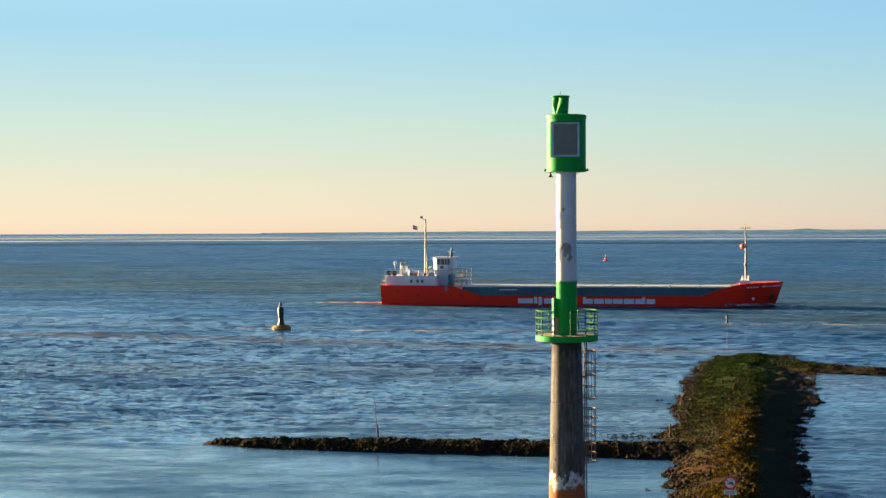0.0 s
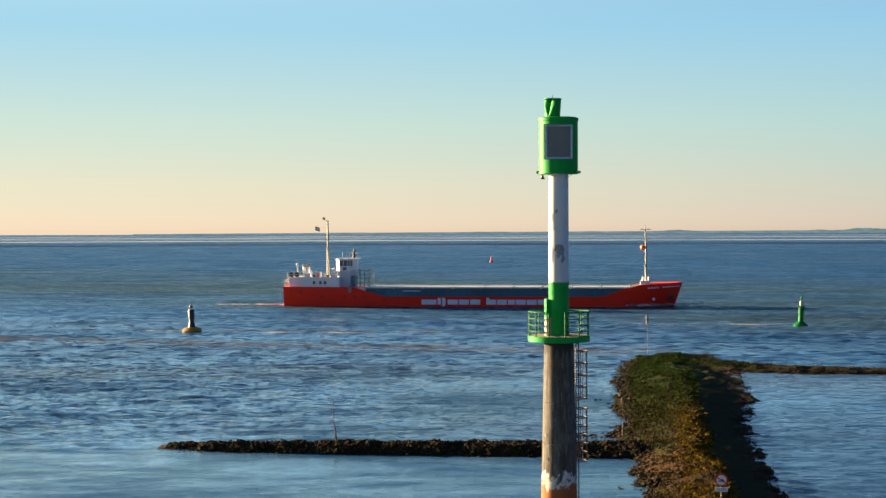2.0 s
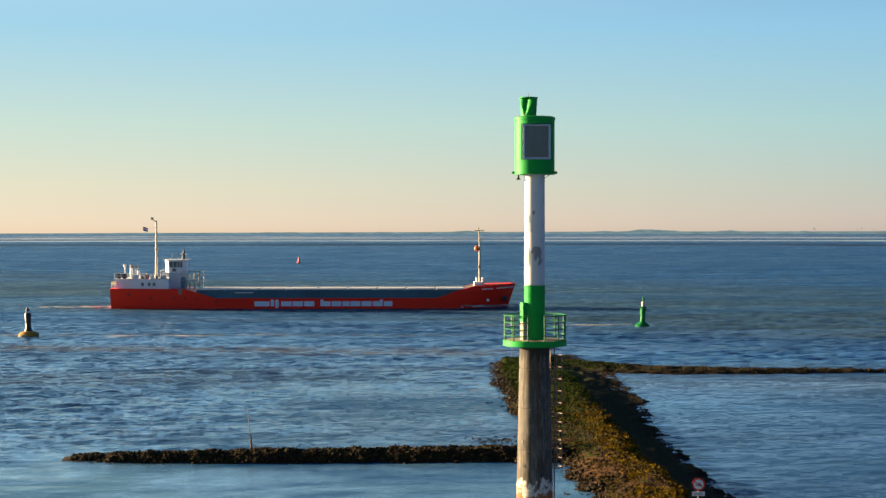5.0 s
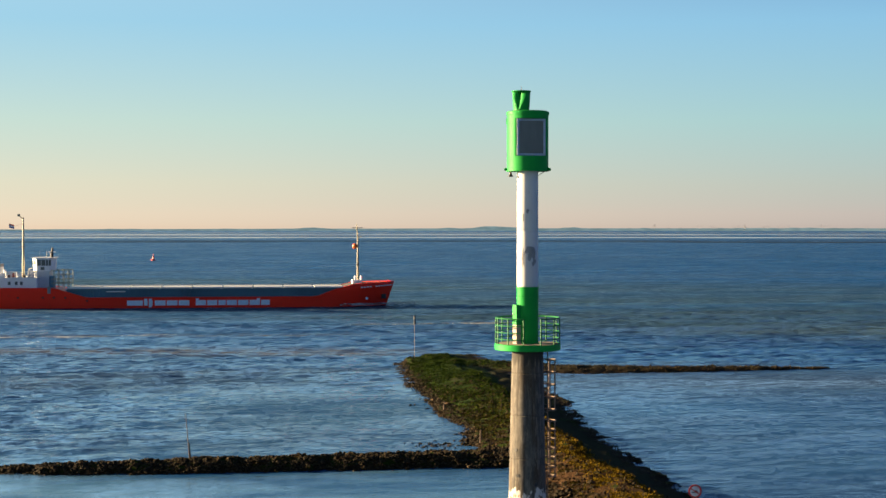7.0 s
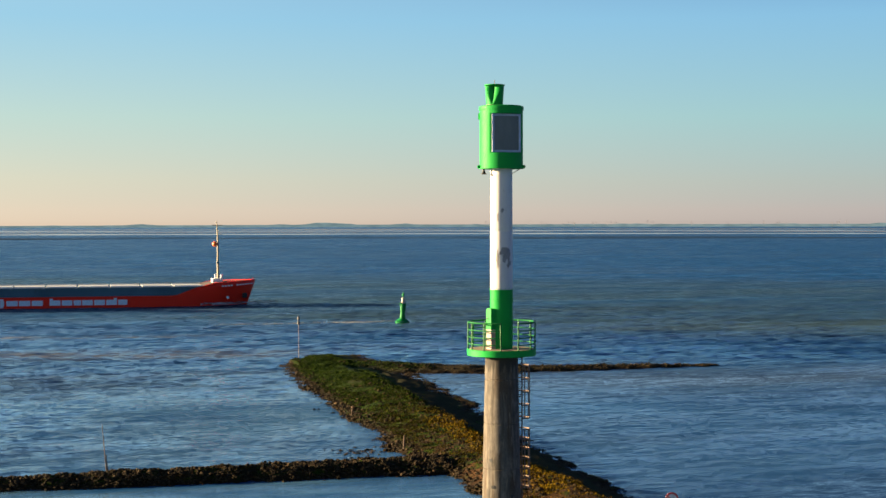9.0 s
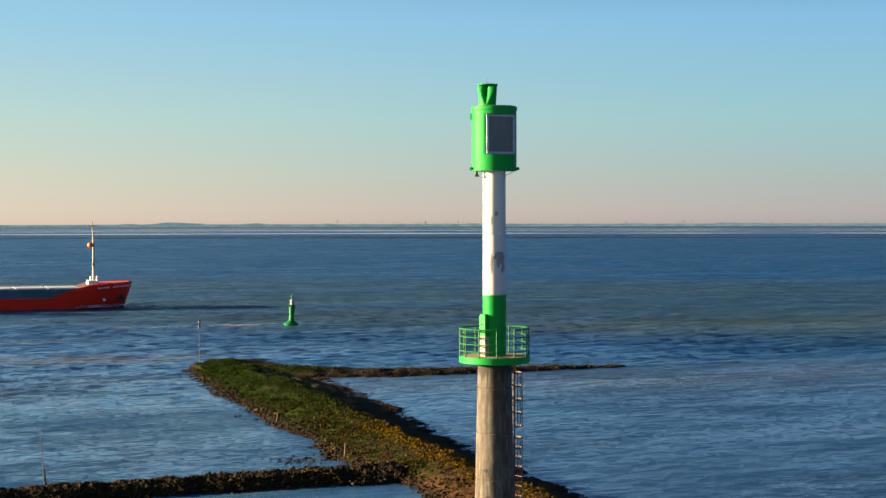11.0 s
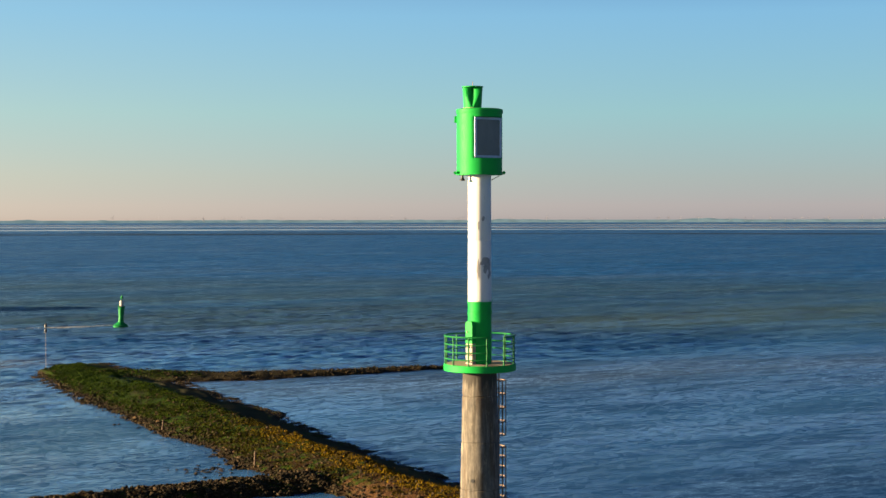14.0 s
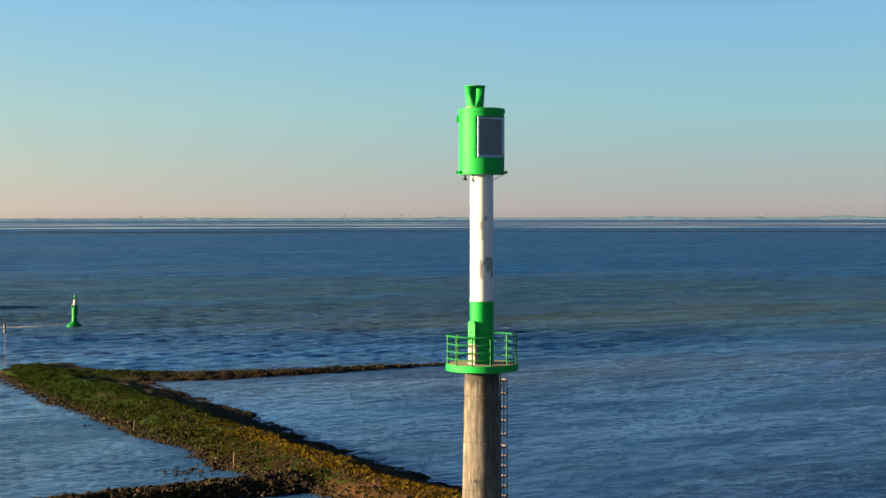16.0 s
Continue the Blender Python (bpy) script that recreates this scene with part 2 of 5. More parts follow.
    k.link(k.math("ADD", k.math("ADD", k.span(slick, 0, 1, 0.14, 0.06), k.math("MULTIPLY", pool, 0.16)), k.math("MULTIPLY", open_sea, 0.2)), gloss.inputs["Roughness"])
    k.link(n3, gloss.inputs["Normal"])
    fres = k.node("ShaderNodeFresnel", IOR=1.333)
    k.link(n3, fres.inputs["Normal"])
    both = k.t.nodes.new("ShaderNodeMixShader")
    # wind-ruffled patches mirror less of the sky; wave light and dark painted as noise
    ruffle = k.math("ADD", 1.0, k.math("MULTIPLY", force, k.span(fleck, 0.40, 0.60, 0.35, -0.35)))
    wavelet_sheen = k.math("ADD", 1.0, k.math("MULTIPLY", k.math("MULTIPLY", still, k.span(Y, 150, 60)), k.span(ripple, 0.43, 0.56, 0.3, -0.3)))
    far_chop = k.noise(0.5, (0.9, 1, 1), 6, 0.75)
    swell_sheen = k.math("ADD", 1.0, k.math("MULTIPLY", k.span(Y, 80, 150), k.span(far_chop, 0.42, 0.58, 0.8, -0.6)))
    lanes = k.math("MULTIPLY", k.span(lane_fac, 0.38, 0.60, 0.38, 1.12), k.math("ADD", 1.0, k.math("MULTIPLY", calm, k.span(swirl, 0.40, 0.60, -0.12, 0.5))))
    front = k.noise(1.0, (0.45, 1, 1), 6, 0.7)
    crest_sheen = k.math("ADD", 1.0, k.math("MULTIPLY", k.math("MULTIPLY", force, k.span(Y, 190, 110)), k.span(front, 0.44, 0.56, 1.15, -0.6)))
    shelter = k.math("MAXIMUM", bay, pool)
    ripple_sheen = k.math("MULTIPLY", k.math("SUBTRACT", 1.0, k.math("MULTIPLY", shelter, 0.15)), k.math("ADD", 1.0, k.math("MULTIPLY", k.math("MULTIPLY", k.span(slant, 150, 90), k.span(near, 0, 1, 1.0, 0.35)), k.span(wind, 0.40, 0.60, 0.55, -0.55))))
    lanes = k.math("MULTIPLY", k.math("MULTIPLY", lanes, ripple_sheen), k.math("SUBTRACT", 1.0, k.math("MULTIPLY", rip, 0.55)))
    # mirrored sky also dimmed by bearing, which darkens the right-hand water
    sheen = k.math("MULTIPLY", k.math("MULTIPLY", k.span(open_sea, 0, 1, 1.0, FAR_GLOSS), k.span(k.math("DIVIDE", X, k.math("MAXIMUM", k.math("ADD", Y, 65.0), 30.0)), 0.04, 0.55, 1.0, 0.62)), k.math("MULTIPLY", k.math("MULTIPLY", k.math("MULTIPLY", ruffle, lanes), swell_sheen), k.math("MULTIPLY", wavelet_sheen, crest_sheen)))
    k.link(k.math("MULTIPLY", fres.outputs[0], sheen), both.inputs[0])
    k.link(body.outputs[0], both.inputs[1])
    k.link(gloss.outputs[0], both.inputs[2])
    k.link(both.outputs[0], k.t.nodes["Material Output"].inputs["Surface"])
    k.t.nodes.remove(k.b)
    return k.m


def dam_material():
    k = Nodes("mossy_rubble")
    big = k.noise(0.22, (1, 1, 1), 4, 0.6)
    mid = k.noise(1.3, (1, 1, 1), 5, 0.65)
    fine = k.noise(7.0, (1, 1, 1), 5, 0.7)
    sep = k.t.nodes.new("ShaderNodeSeparateXYZ")
    k.link(k.tc.outputs["Object"], sep.inputs[0])
    moss = k.mix(k.span(fine, 0.35, 0.65), (0.004, 0.011, 0.001), (0.030, 0.060, 0.001))
    soil = k.mix(k.span(fine, 0.38, 0.66), (0.006, 0.004, 0.002), (0.070, 0.034, 0.009))
    # greener towards the far end, ochre near the tower
    far = k.math("ADD", k.span(sep.outputs[1], 6, 62), k.span(mid, 0.3, 0.7, -0.5, 0.5))
    col = k.mix(k.span(far, 0.25, 0.6), soil, moss)
    col = k.mix(k.span(big, 0.55, 0.7, 0, 0.6), col, (0.04, 0.03, 0.018))
    # the far arm is bare brown stone
    col = k.mix(k.span(k.math("ADD", sep.outputs[0], k.span(mid, 0.3, 0.7, -2, 2)), 15.5, 20.5, 0, 0.85), col, k.mix(k.span(fine, 0.35, 0.65), (0.012, 0.008, 0.004), (0.042, 0.028, 0.014)))
    # bare earth where the spit joins
    ex, ey = k.math("SUBTRACT", sep.outputs[0], 5.9), k.math("SUBTRACT", sep.outputs[1], 17.5)
    d = k.math("ADD", k.math("MULTIPLY", k.math("MULTIPLY", ex, ex), 0.55), k.math("MULTIPLY", k.math("MULTIPLY", ey, ey), 0.06))
    col = k.mix(k.span(k.math("ADD", d, k.span(mid, 0.3, 0.7, -0.8, 0.8)), 1.6, 0.6, 0, 0.9), col, k.mix(k.span(fine, 0.35, 0.65), (0.045, 0.022, 0.009), (0.10, 0.052, 0.022)))
    low = k.math("ADD", sep.outputs[2], k.span(mid, 0.3, 0.7, -0.15, 0.15))
    col = k.mix(k.span(low, 0.28, 0.06), col, (0.018, 0.011, 0.006))
    h = k.math("ADD", k.math("MULTIPLY", mid, 0.7), k.math("MULTIPLY", fine, 0.35))
    return k.done(col, 0.9, 0, k.bump(h, 1.0, 0.2), 0.06)


def rock_material():
    k = Nodes("dark_basalt_rubble")
    geo = k.t.nodes.new("ShaderNodeNewGeometry")
    info = k.t.nodes.new("ShaderNodeObjectInfo")
    rnd = k.math("FRACT", k.math("ADD", geo.outputs["Random Per Island"], info.outputs["Random"]), 0)
    fine = k.noise(9, (1, 1, 1), 5, 0.7)
    r = k.t.nodes.new("ShaderNodeValToRGB")
    e = r.color_ramp.elements
    stops = ((0.0, (0.009, 0.007, 0.005)), (0.4, (0.020, 0.015, 0.010)), (0.68, (0.034, 0.025, 0.016)), (0.88, (0.054, 0.038, 0.022)), (1.0, (0.080, 0.050, 0.026)))
    while len(e) < len(stops):
        e.new(0.5)
    for q, (p, c) in zip(e, stops):
        q.position, q.color = p, (*c, 1)
    k.link(rnd, r.inputs[0])
    col = k.mix(k.span(fine, 0.45, 0.7, 0, 0.7), r.outputs[0], (0.030, 0.026, 0.010))
    return k.done(col, 0.8, 0, k.bump(fine, 0.6, 0.05), 0.04)


def tuft_material():
    k = Nodes("coarse_grass")
    geo = k.t.nodes.new("ShaderNodeNewGeometry")
    sep = k.t.nodes.new("ShaderNodeSeparateXYZ")
    k.link(k.tc.outputs["Object"], sep.inputs[0])
    rnd = geo.outputs["Random Per Island"]
    green = k.mix(rnd, (0.004, 0.011, 0.001), (0.032, 0.060, 0.001))
    olive = k.mix(rnd, (0.008, 0.007, 0.001), (0.064, 0.048, 0.001))
    dry = k.mix(rnd, (0.014, 0.010, 0.001), (0.22, 0.135, 0.002))
    y = sep.outputs[1]
    # distance from the crest line: the dry grass keeps to the top
    crest = k.math("ABSOLUTE", k.math("SUBTRACT", sep.outputs[0], k.math("ADD", 6.9, k.math("MULTIPLY", y, 0.083))), 0)
    top = k.math("MULTIPLY", k.span(crest, 2.0, 1.0), k.span(y, 48, 24))
    jit = k.span(rnd, 0, 1, -0.35, 0.35)
    col = k.mix(k.span(k.math("ADD", k.span(y, 22, 80), jit), 0.3, 0.65), olive, green)
    col = k.mix(k.span(k.math("ADD", top, jit), 0.3, 0.65), col, dry)
    return k.done(col, 0.8, 0, None, 0.05)


def plain(name, c, rough=0.5, metal=0.0, spec=0.5):
    k = Nodes(name)
    f = k.noise(6, (1, 1, 1), 4, 0.6)
    return k.done(k.mix(k.span(f, 0.35, 0.65), tuple(v * 0.78 for v in c), c), rough, metal, k.bump(f, 0.1, 0.01), spec)


def glass_dark():
    k = Nodes("dark_window_glass")
    return k.done(k.mix(k.noise(2.0, (1, 1, 0.3)), (0.075, 0.080, 0.070), (0.18, 0.185, 0.16)), 0.22, 0, None, 0.35)


def foam_material():
    k = Nodes("sea_foam")
    a = k.noise(1.3, (0.45, 1, 1), 6, 0.75)
    m = k.done((0.62, 0.58, 0.50), 0.8)
    k.link(k.span(a, 0.42, 0.60, 0.0, 0.9), k.b.inputs["Alpha"])
    return m


def flat_material():
    k = Nodes("wet_sand_flats")
    a = k.noise(0.02, (0.06, 1, 1), 4, 0.6)
    return k.done(k.mix(k.span(a, 0.4, 0.6), (0.016, 0.020, 0.024), (0.036, 0.041, 0.046)), 0.95, 0, None, 0.0)


def shore_material():
    """Far backdrop land in haze: almost all of its light is airlight, put in as a glow."""
    k = Nodes("hazy_shore")
    a = k.noise(0.03, (1, 1, 3), 3, 0.6)
    m = k.done((0.02, 0.03, 0.03), 1.0, 0, None, 0.0)
    k.link(k.mix(k.span(a, 0.4, 0.6), (0.021, 0.032, 0.034), (0.031, 0.045, 0.047)), k.b.inputs["Emission Color"])
    k.b.inputs["Emission Strength"].default_value = 1.0
    return m


M = dict(
    green=paint("green_tower_paint", (0.005, 0.29, 0.042), None, 0.55, 2.0, 0.15),
    foot=paint("faded_cream_paint", (0.40, 0.34, 0.27), (0.22, 0.15, 0.09), 0.6, 3.0, 0.3),
    railing=plain("green_rail_paint", (0.004, 0.13, 0.026), 0.5, 0.0, 0.2),
    white=paint("white_tower_paint", (0.66, 0.63, 0.59), (0.40, 0.33, 0.26), 0.5, 1.5, 0.16, 0, 0.25),
    bare=plain("bare_primer", (0.26, 0.25, 0.24), 0.8),
    column=concrete_column(),
    steel=plain("rusty_steel", (0.20, 0.135, 0.095), 0.65, 0.2),
    black=plain("black_paint", (0.012, 0.012, 0.013), 0.5),
    glass=glass_dark(),
    alu=plain("grey_frame", (0.40, 0.46, 0.56), 0.4, 0.1),
    deck=plain("worn_deck_plate", (0.30, 0.23, 0.16), 0.8),
    water=water_material(),
    dam=dam_material(),
    rock=rock_material(),
    tuft=tuft_material(),
    path=plain("mossy_asphalt", (0.052, 0.052, 0.034), 0.95, 0.0, 0.0),
    red=paint("red_hull_paint", (0.95, 0.030, 0.010), (0.60, 0.04, 0.02), 0.4, 0.25, 0.10, 0, 0.3),
    deckred=plain("oxide_deck_paint", (0.05, 0.026, 0.022), 0.9),
    buoygreen=paint("dull_green_buoy_paint", (0.006, 0.20, 0.045), (0.02, 0.10, 0.03), 0.5, 2.0, 0.3),
    lantern=plain("weathered_lantern_grey", (0.40, 0.36, 0.30), 0.6),
    coaming=paint("blue_grey_hatch_paint", (0.12, 0.25, 0.32), (0.10, 0.09, 0.08), 0.5, 0.4, 0.3, 0, 0.25),
    hatch=plain("pale_hatch_paint", (0.80, 0.79, 0.77), 0.5),
    trunk=paint("grey_trunk_paint", (0.58, 0.60, 0.60), (0.3, 0.25, 0.2), 0.5, 0.8, 0.2, 0, 0.3),
    house=paint("white_ship_paint", (0.80, 0.79, 0.77), (0.5, 0.42, 0.35), 0.45, 0.8, 0.1, 0, 0.3),
    mast=plain("buff_mast_paint", (0.34, 0.29, 0.19), 0.5),
    cage=plain("pale_yellow_steel", (0.34, 0.33, 0.22), 0.5),
    # white paint tinted blue, the skylit shade put into the colour
    letter=plain("skylit_white_lettering", (0.74, 0.82, 0.90), 0.5),
    orange=plain("orange_signal_shape", (0.90, 0.16, 0.02), 0.5),
    yellow=plain("yellow_buoy_paint", (0.42, 0.23, 0.02), 0.5),
    buoyred=plain("red_buoy_paint", (0.65, 0.06, 0.06), 0.5),
    signwhite=plain("sign_white", (0.75, 0.75, 0.74), 0.4),
    signred=plain("sign_red", (0.60, 0.02, 0.02), 0.4),
    foam=foam_material(),
    flat=flat_material(),
    pale=plain("pale_turbine_paint", (0.13, 0.13, 0.135), 0.9),
    # far sand paled and blued, the haze put into its colour
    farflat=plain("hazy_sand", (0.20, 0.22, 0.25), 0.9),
    wet=plain("wet_mirror_flat", (0.30, 0.29, 0.28), 0.12),
    shore=shore_material(),
    wood=plain("weathered_wood", (0.085, 0.048, 0.026), 0.8),
    blueflag=plain("flag_blue", (0.02, 0.05, 0.30), 0.7),
)


# ---- mesh helpers ----
def box(bm, x0, x1, y0, y1, z0, z1, turn=None):
    m = Matrix.Translation(((x0 + x1) / 2, (y0 + y1) / 2, (z0 + z1) / 2)) @ Matrix.Diagonal((x1 - x0, y1 - y0, z1 - z0, 1))
    return bmesh.ops.create_cube(bm, size=1, matrix=(turn @ m) if turn else m)


def rod(bm, a, b, r0, r1=None, seg=10, caps=True):
    a, b = Vector(a), Vector(b)
    d = b - a
    m = Matrix.Translation((a + b) / 2) @ d.to_track_quat("Z", "Y").to_matrix().to_4x4()
    return bmesh.ops.create_cone(bm, cap_ends=caps, segments=seg, radius1=r0, radius2=r0 if r1 is None else r1, depth=d.length, matrix=m)


def lathe(bm, profile, seg=40, centre=(0, 0)):
    """A surface of revolution about z from (radius, height) pairs, closed at both ends."""
    rings = []
    for r, z in profile:
        rings.append([bm.verts.new((centre[0] + r * math.cos(2 * math.pi * i / seg), centre[1] + r * math.sin(2 * math.pi * i / seg), z)) for i in range(seg)])
    for a, b in zip(rings, rings[1:]):
        for i in range(seg):
            j = (i + 1) % seg
            bm.faces.new((a[i], a[j], b[j], b[i]))
    bm.faces.new(rings[0][::-1])
    bm.faces.new(rings[-1])


def ring(bm, centre, r, tube, z, a0=0.0, a1=2 * math.pi, seg=32):
    """A bent round bar in a level plane."""
    n = max(3, int(seg * abs(a1 - a0) / (2 * math.pi)))
    full = abs(a1 - a0) > 6.28
    loops = []
    for i in range(n if full else n + 1):
        a = a0 + (a1 - a0) * i / n
        c, s = math.cos(a), math.sin(a)
        loops.append([bm.verts.new((centre[0] + (r + tube * math.cos(q)) * c, centre[1] + (r + tube * math.cos(q)) * s, z + tube * math.sin(q))) for q in (k * math.pi / 3 for k in range(6))])
    pairs = list(zip(loops, loops[1:])) + ([(loops[-1], loops[0])] if full else [])
    for a, b in pairs:
        for i in range(6):
            bm.faces.new((a[i], b[i], b[(i + 1) % 6], a[(i + 1) % 6]))
    if not full:
        bm.faces.new(loops[0])
        bm.faces.new(loops[-1][::-1])


def mesh_of(name, bm, material, smooth=False, bevel=0.0):
    if bevel:
        bmesh.ops.bevel(bm, geom=bm.edges[:], offset=bevel, segments=2, profile=0.7, affect="EDGES", clamp_overlap=True)
    bmesh.ops.recalc_face_normals(bm, faces=bm.faces[:])
    me = bpy.data.meshes.new(name)
    bm.to_mesh(me)
    bm.free()
    me.materials.append(material)
    if smooth:
        me.shade_smooth()
        me.set_sharp_from_angle(angle=radians(40))
    return me


def part(name, bm, material, parent, label="", smooth=False, bevel=0.0):
    ob = new(name, mesh_of(name, bm, material, smooth, bevel))
    ob.parent = parent
    return tagged(ob, label)


def thing(name, label, category, m=None, group="", kind=""):
    ob = new(name)
    ob.empty_display_size = 0.2
    ob.matrix_world = m or Matrix()
    return tagged(ob, label, category, group, kind)


def bm_new():
    return bmesh.new()


def sheet(name, verts, faces, material, smooth=True):
    me = bpy.data.meshes.new(name)
    me.from_pydata([tuple(v) for v in verts], [], [tuple(f) for f in faces])
    me.materials.append(material)
    if smooth:
        me.shade_smooth()
    me.update()
    return new(name, me)


def wave(x, y, amp, seed):
    return amp * noise.fractal(Vector((x, y, seed)), 1.0, 2.0, 4)


# ---- the sea ----
def build_water():
    def lines(lo, a, b, hi, step, grow):
        mid = list(np.arange(a, b, step))
        up, s = [b], step
        while up[-1] < hi:
            s *= grow
            up.append(min(hi, up[-1] + s))
        down, s = [a], step
        while down[-1] > lo:
            s *= grow
            down.append(max(lo, down[-1] - s))
        return np.array(down[:0:-1] + mid + up)

    xs = lines(-5200, -60, 80, 6500, 0.5, 1.12)
    ys = lines(-500, -8, 165, 5300, 0.34, 1.045)
    X, Y = np.meshgrid(xs, ys)
    rng = np.random.RandomState(4)
    Z = np.zeros_like(X)
    for i in range(26):
        lam = 1.15 * 1.045 ** i * (0.9 + 0.2 * rng.rand())
        ang = radians(80) + rng.normal(0, 0.55)
        ph = rng.rand() * 6.28
        slope = 0.036
        Z += slope * lam / 6.28 * np.sin(2 * math.pi / lam * (X * math.cos(ang) + Y * math.sin(ang)) + ph)
    Z = Z + 0.4 * np.maximum(Z, 0) ** 2
    # sheltered water behind the stones
    calm = np.ones_like(Z)
    calm *= 1 - 0.8 * ((Y < 25) & (X < 6))
    calm *= 1 - 0.8 * np.clip((90 - Y) / 25, 0, 1) * np.clip((X - 8) / 6, 0, 1)
    calm *= 1 - 0.75 * np.clip((80 - Y) / 20, 0, 1) * np.clip((X + 22) / 16, 0, 1) * (X < 9)
    fade = np.clip((330 - np.hypot(X, Y)) / 190, 0, 1) * np.clip((Y + 60) / 40, 0, 1)
    Z *= calm * fade
    n, m = X.shape
    idx = np.arange(n * m).reshape(n, m)
    faces = np.stack([idx[:-1, :-1], idx[:-1, 1:], idx[1:, 1:], idx[1:, :-1]], -1).reshape(-1, 4)
    me = bpy.data.meshes.new("water")
    me.vertices.add(n * m)
    me.vertices.foreach_set("co", np.stack([X, Y, Z], -1).ravel())
    me.loops.add(faces.size)
    me.loops.foreach_set("vertex_index", faces.ravel())
    me.polygons.add(len(faces))
    me.polygons.foreach_set("loop_start", np.arange(0, faces.size, 4))
    me.polygons.foreach_set("loop_total", np.full(len(faces), 4))
    me.update(calc_edges=True)
    me.validate()
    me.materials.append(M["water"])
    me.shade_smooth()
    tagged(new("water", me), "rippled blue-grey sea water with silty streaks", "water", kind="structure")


build_water()


# ---- breakwater ----
#          y     left   crest  right  height
DAM = np.array((
    (-34, 0.4, 4.2, 7.6, 0.95),
    (0, 3.2, 6.9, 10.5, 0.9),
    (12, 4.6, 7.9, 11.2, 0.8),
    (20, 5.0, 8.4, 11.8, 0.80),
    (31, 4.6, 9.4, 12.8, 0.76),
    (39, 5.4, 10.1, 13.8, 0.74),
    (47, 5.8, 10.9, 15.2, 0.73),
    (52, 6.2, 11.3, 16.2, 0.72),
    (63, 6.9, 12.3, 17.0, 0.70),
    (73, 7.7, 13.0, 18.2, 0.62),
    (83, 8.8, 13.8, 18.6, 0.56),
    (90.5, 10.3, 14.4, 18.3, 0.46)))
SPIT = np.array(((-22.5, 26.4, 0.6, 0.1), (-20, 25.8, 1.3, 0.32), (-12, 25.1, 1.9, 0.5), (-4, 24.8, 2.0, 0.52), (4, 24.6, 2.4, 0.56), (7, 24.6, 3.4, 0.6)))
ARM = np.array(((11, 85.5, 5.4, 0.5), (18, 80.2, 5.2, 0.48), (24, 76.4, 3.2, 0.42), (32, 74.6, 1.8, 0.34), (41, 73.9, 1.2, 0.26), (47, 73.6, 0.6, 0.1)))


def dam_at(y):
    return [np.interp(y, DAM[:, 0], DAM[:, i]) for i in (1, 2, 3, 4)]


def height(x, y):
    """Height of the stones at one place; below -0.4 there is none."""
    jx = x + wave(x * 0.2, y * 0.14, 0.7, 3.0) + wave(x * 1.7, y * 0.9, 0.14, 8.0)
    jy = y + wave(x * 0.5, y * 0.5, 0.4, 5.0) + wave(x * 1.9, y * 1.9, 0.2, 9.0)
    best = -1.0
    if y < 95.5:
        l, c, r, zc = dam_at(min(y, 91.0))
        l += 0.45 * max(0.0, y - 87.0)
        if jx < c:
            f = (c - jx) / (c - l)
            best = zc * (1 - f ** 1.5)
        else:
            f = (jx - c) / (r - c)
            best = zc * (1 - f ** 0.7)
        if y > 90.5:
            end = (95.0 - jy) / 4.5
            best = min(best, zc * end)
    for table, u, v in ((SPIT, jx, jy), (ARM, jx, jy)):
        if table[0, 0] - 0.6 <= u <= table[-1, 0] + 0.6:
            yc, hw, zc = (np.interp(u, table[:, 0], table[:, i]) for i in (1, 2, 3))
            f = abs(v - yc) / max(hw, 0.2)
            best = max(best, zc * (1 - f ** 1.7))
    best = max(best, -1.0)
    return best + wave(x * 0.9, y * 0.9, 0.13, 1.0) + wave(x * 3, y * 3, 0.09, 2.0)


def build_breakwater():
    step = 0.4
    xs, ys = np.arange(-25, 54, step), np.arange(-34, 101, step)
    index, verts, keep = {}, [], {}
    H = {}
    for i, x in enumerate(xs):
        for j, y in enumerate(ys):
            if y < 20 and not (-2 < x < 16) or 30 < y < 70 and not (0 < x < 22) or y >= 70 and x < 3 or 20 <= y <= 30 and x > 18:
                continue
            H[i, j] = height(x, y)
    faces = []

    def vid(i, j):
        if (i, j) not in index:
            index[i, j] = len(verts)
            verts.append((xs[i], ys[j], max(H[i, j], -0.6)))
        return index[i, j]

    for (i, j), h in H.items():
        q = [(i, j), (i + 1, j), (i + 1, j + 1), (i, j + 1)]
        if all(k in H for k in q) and max(H[k] for k in q) > -0.35:
            faces.append([vid(*k) for k in q])
    ob = sheet("breakwater", verts, faces, M["dam"])
    return tagged(ob, "low rubble breakwater overgrown with moss and seaweed", "breakwater", kind="structure")


dam = build_breakwater()


def rock_shape(rng, flat=0.7):
    bm = bmesh.new()
    bmesh.ops.create_icosphere(bm, subdivisions=1, radius=0.5)
    off = rng.rand(3) * 50
    for v in bm.verts:
        p = v.co.copy()
        v.co = p * (1 + 0.5 * noise.noise(p * 2.2 + Vector(off)) + rng.normal(0, 0.07))
        v.co.z *= flat
    bm.verts.ensure_lookup_table()
    V = np.array([v.co[:] for v in bm.verts])
    F = [[v.index for v in f.verts] for f in bm.faces]
    bm.free()
    return V, F


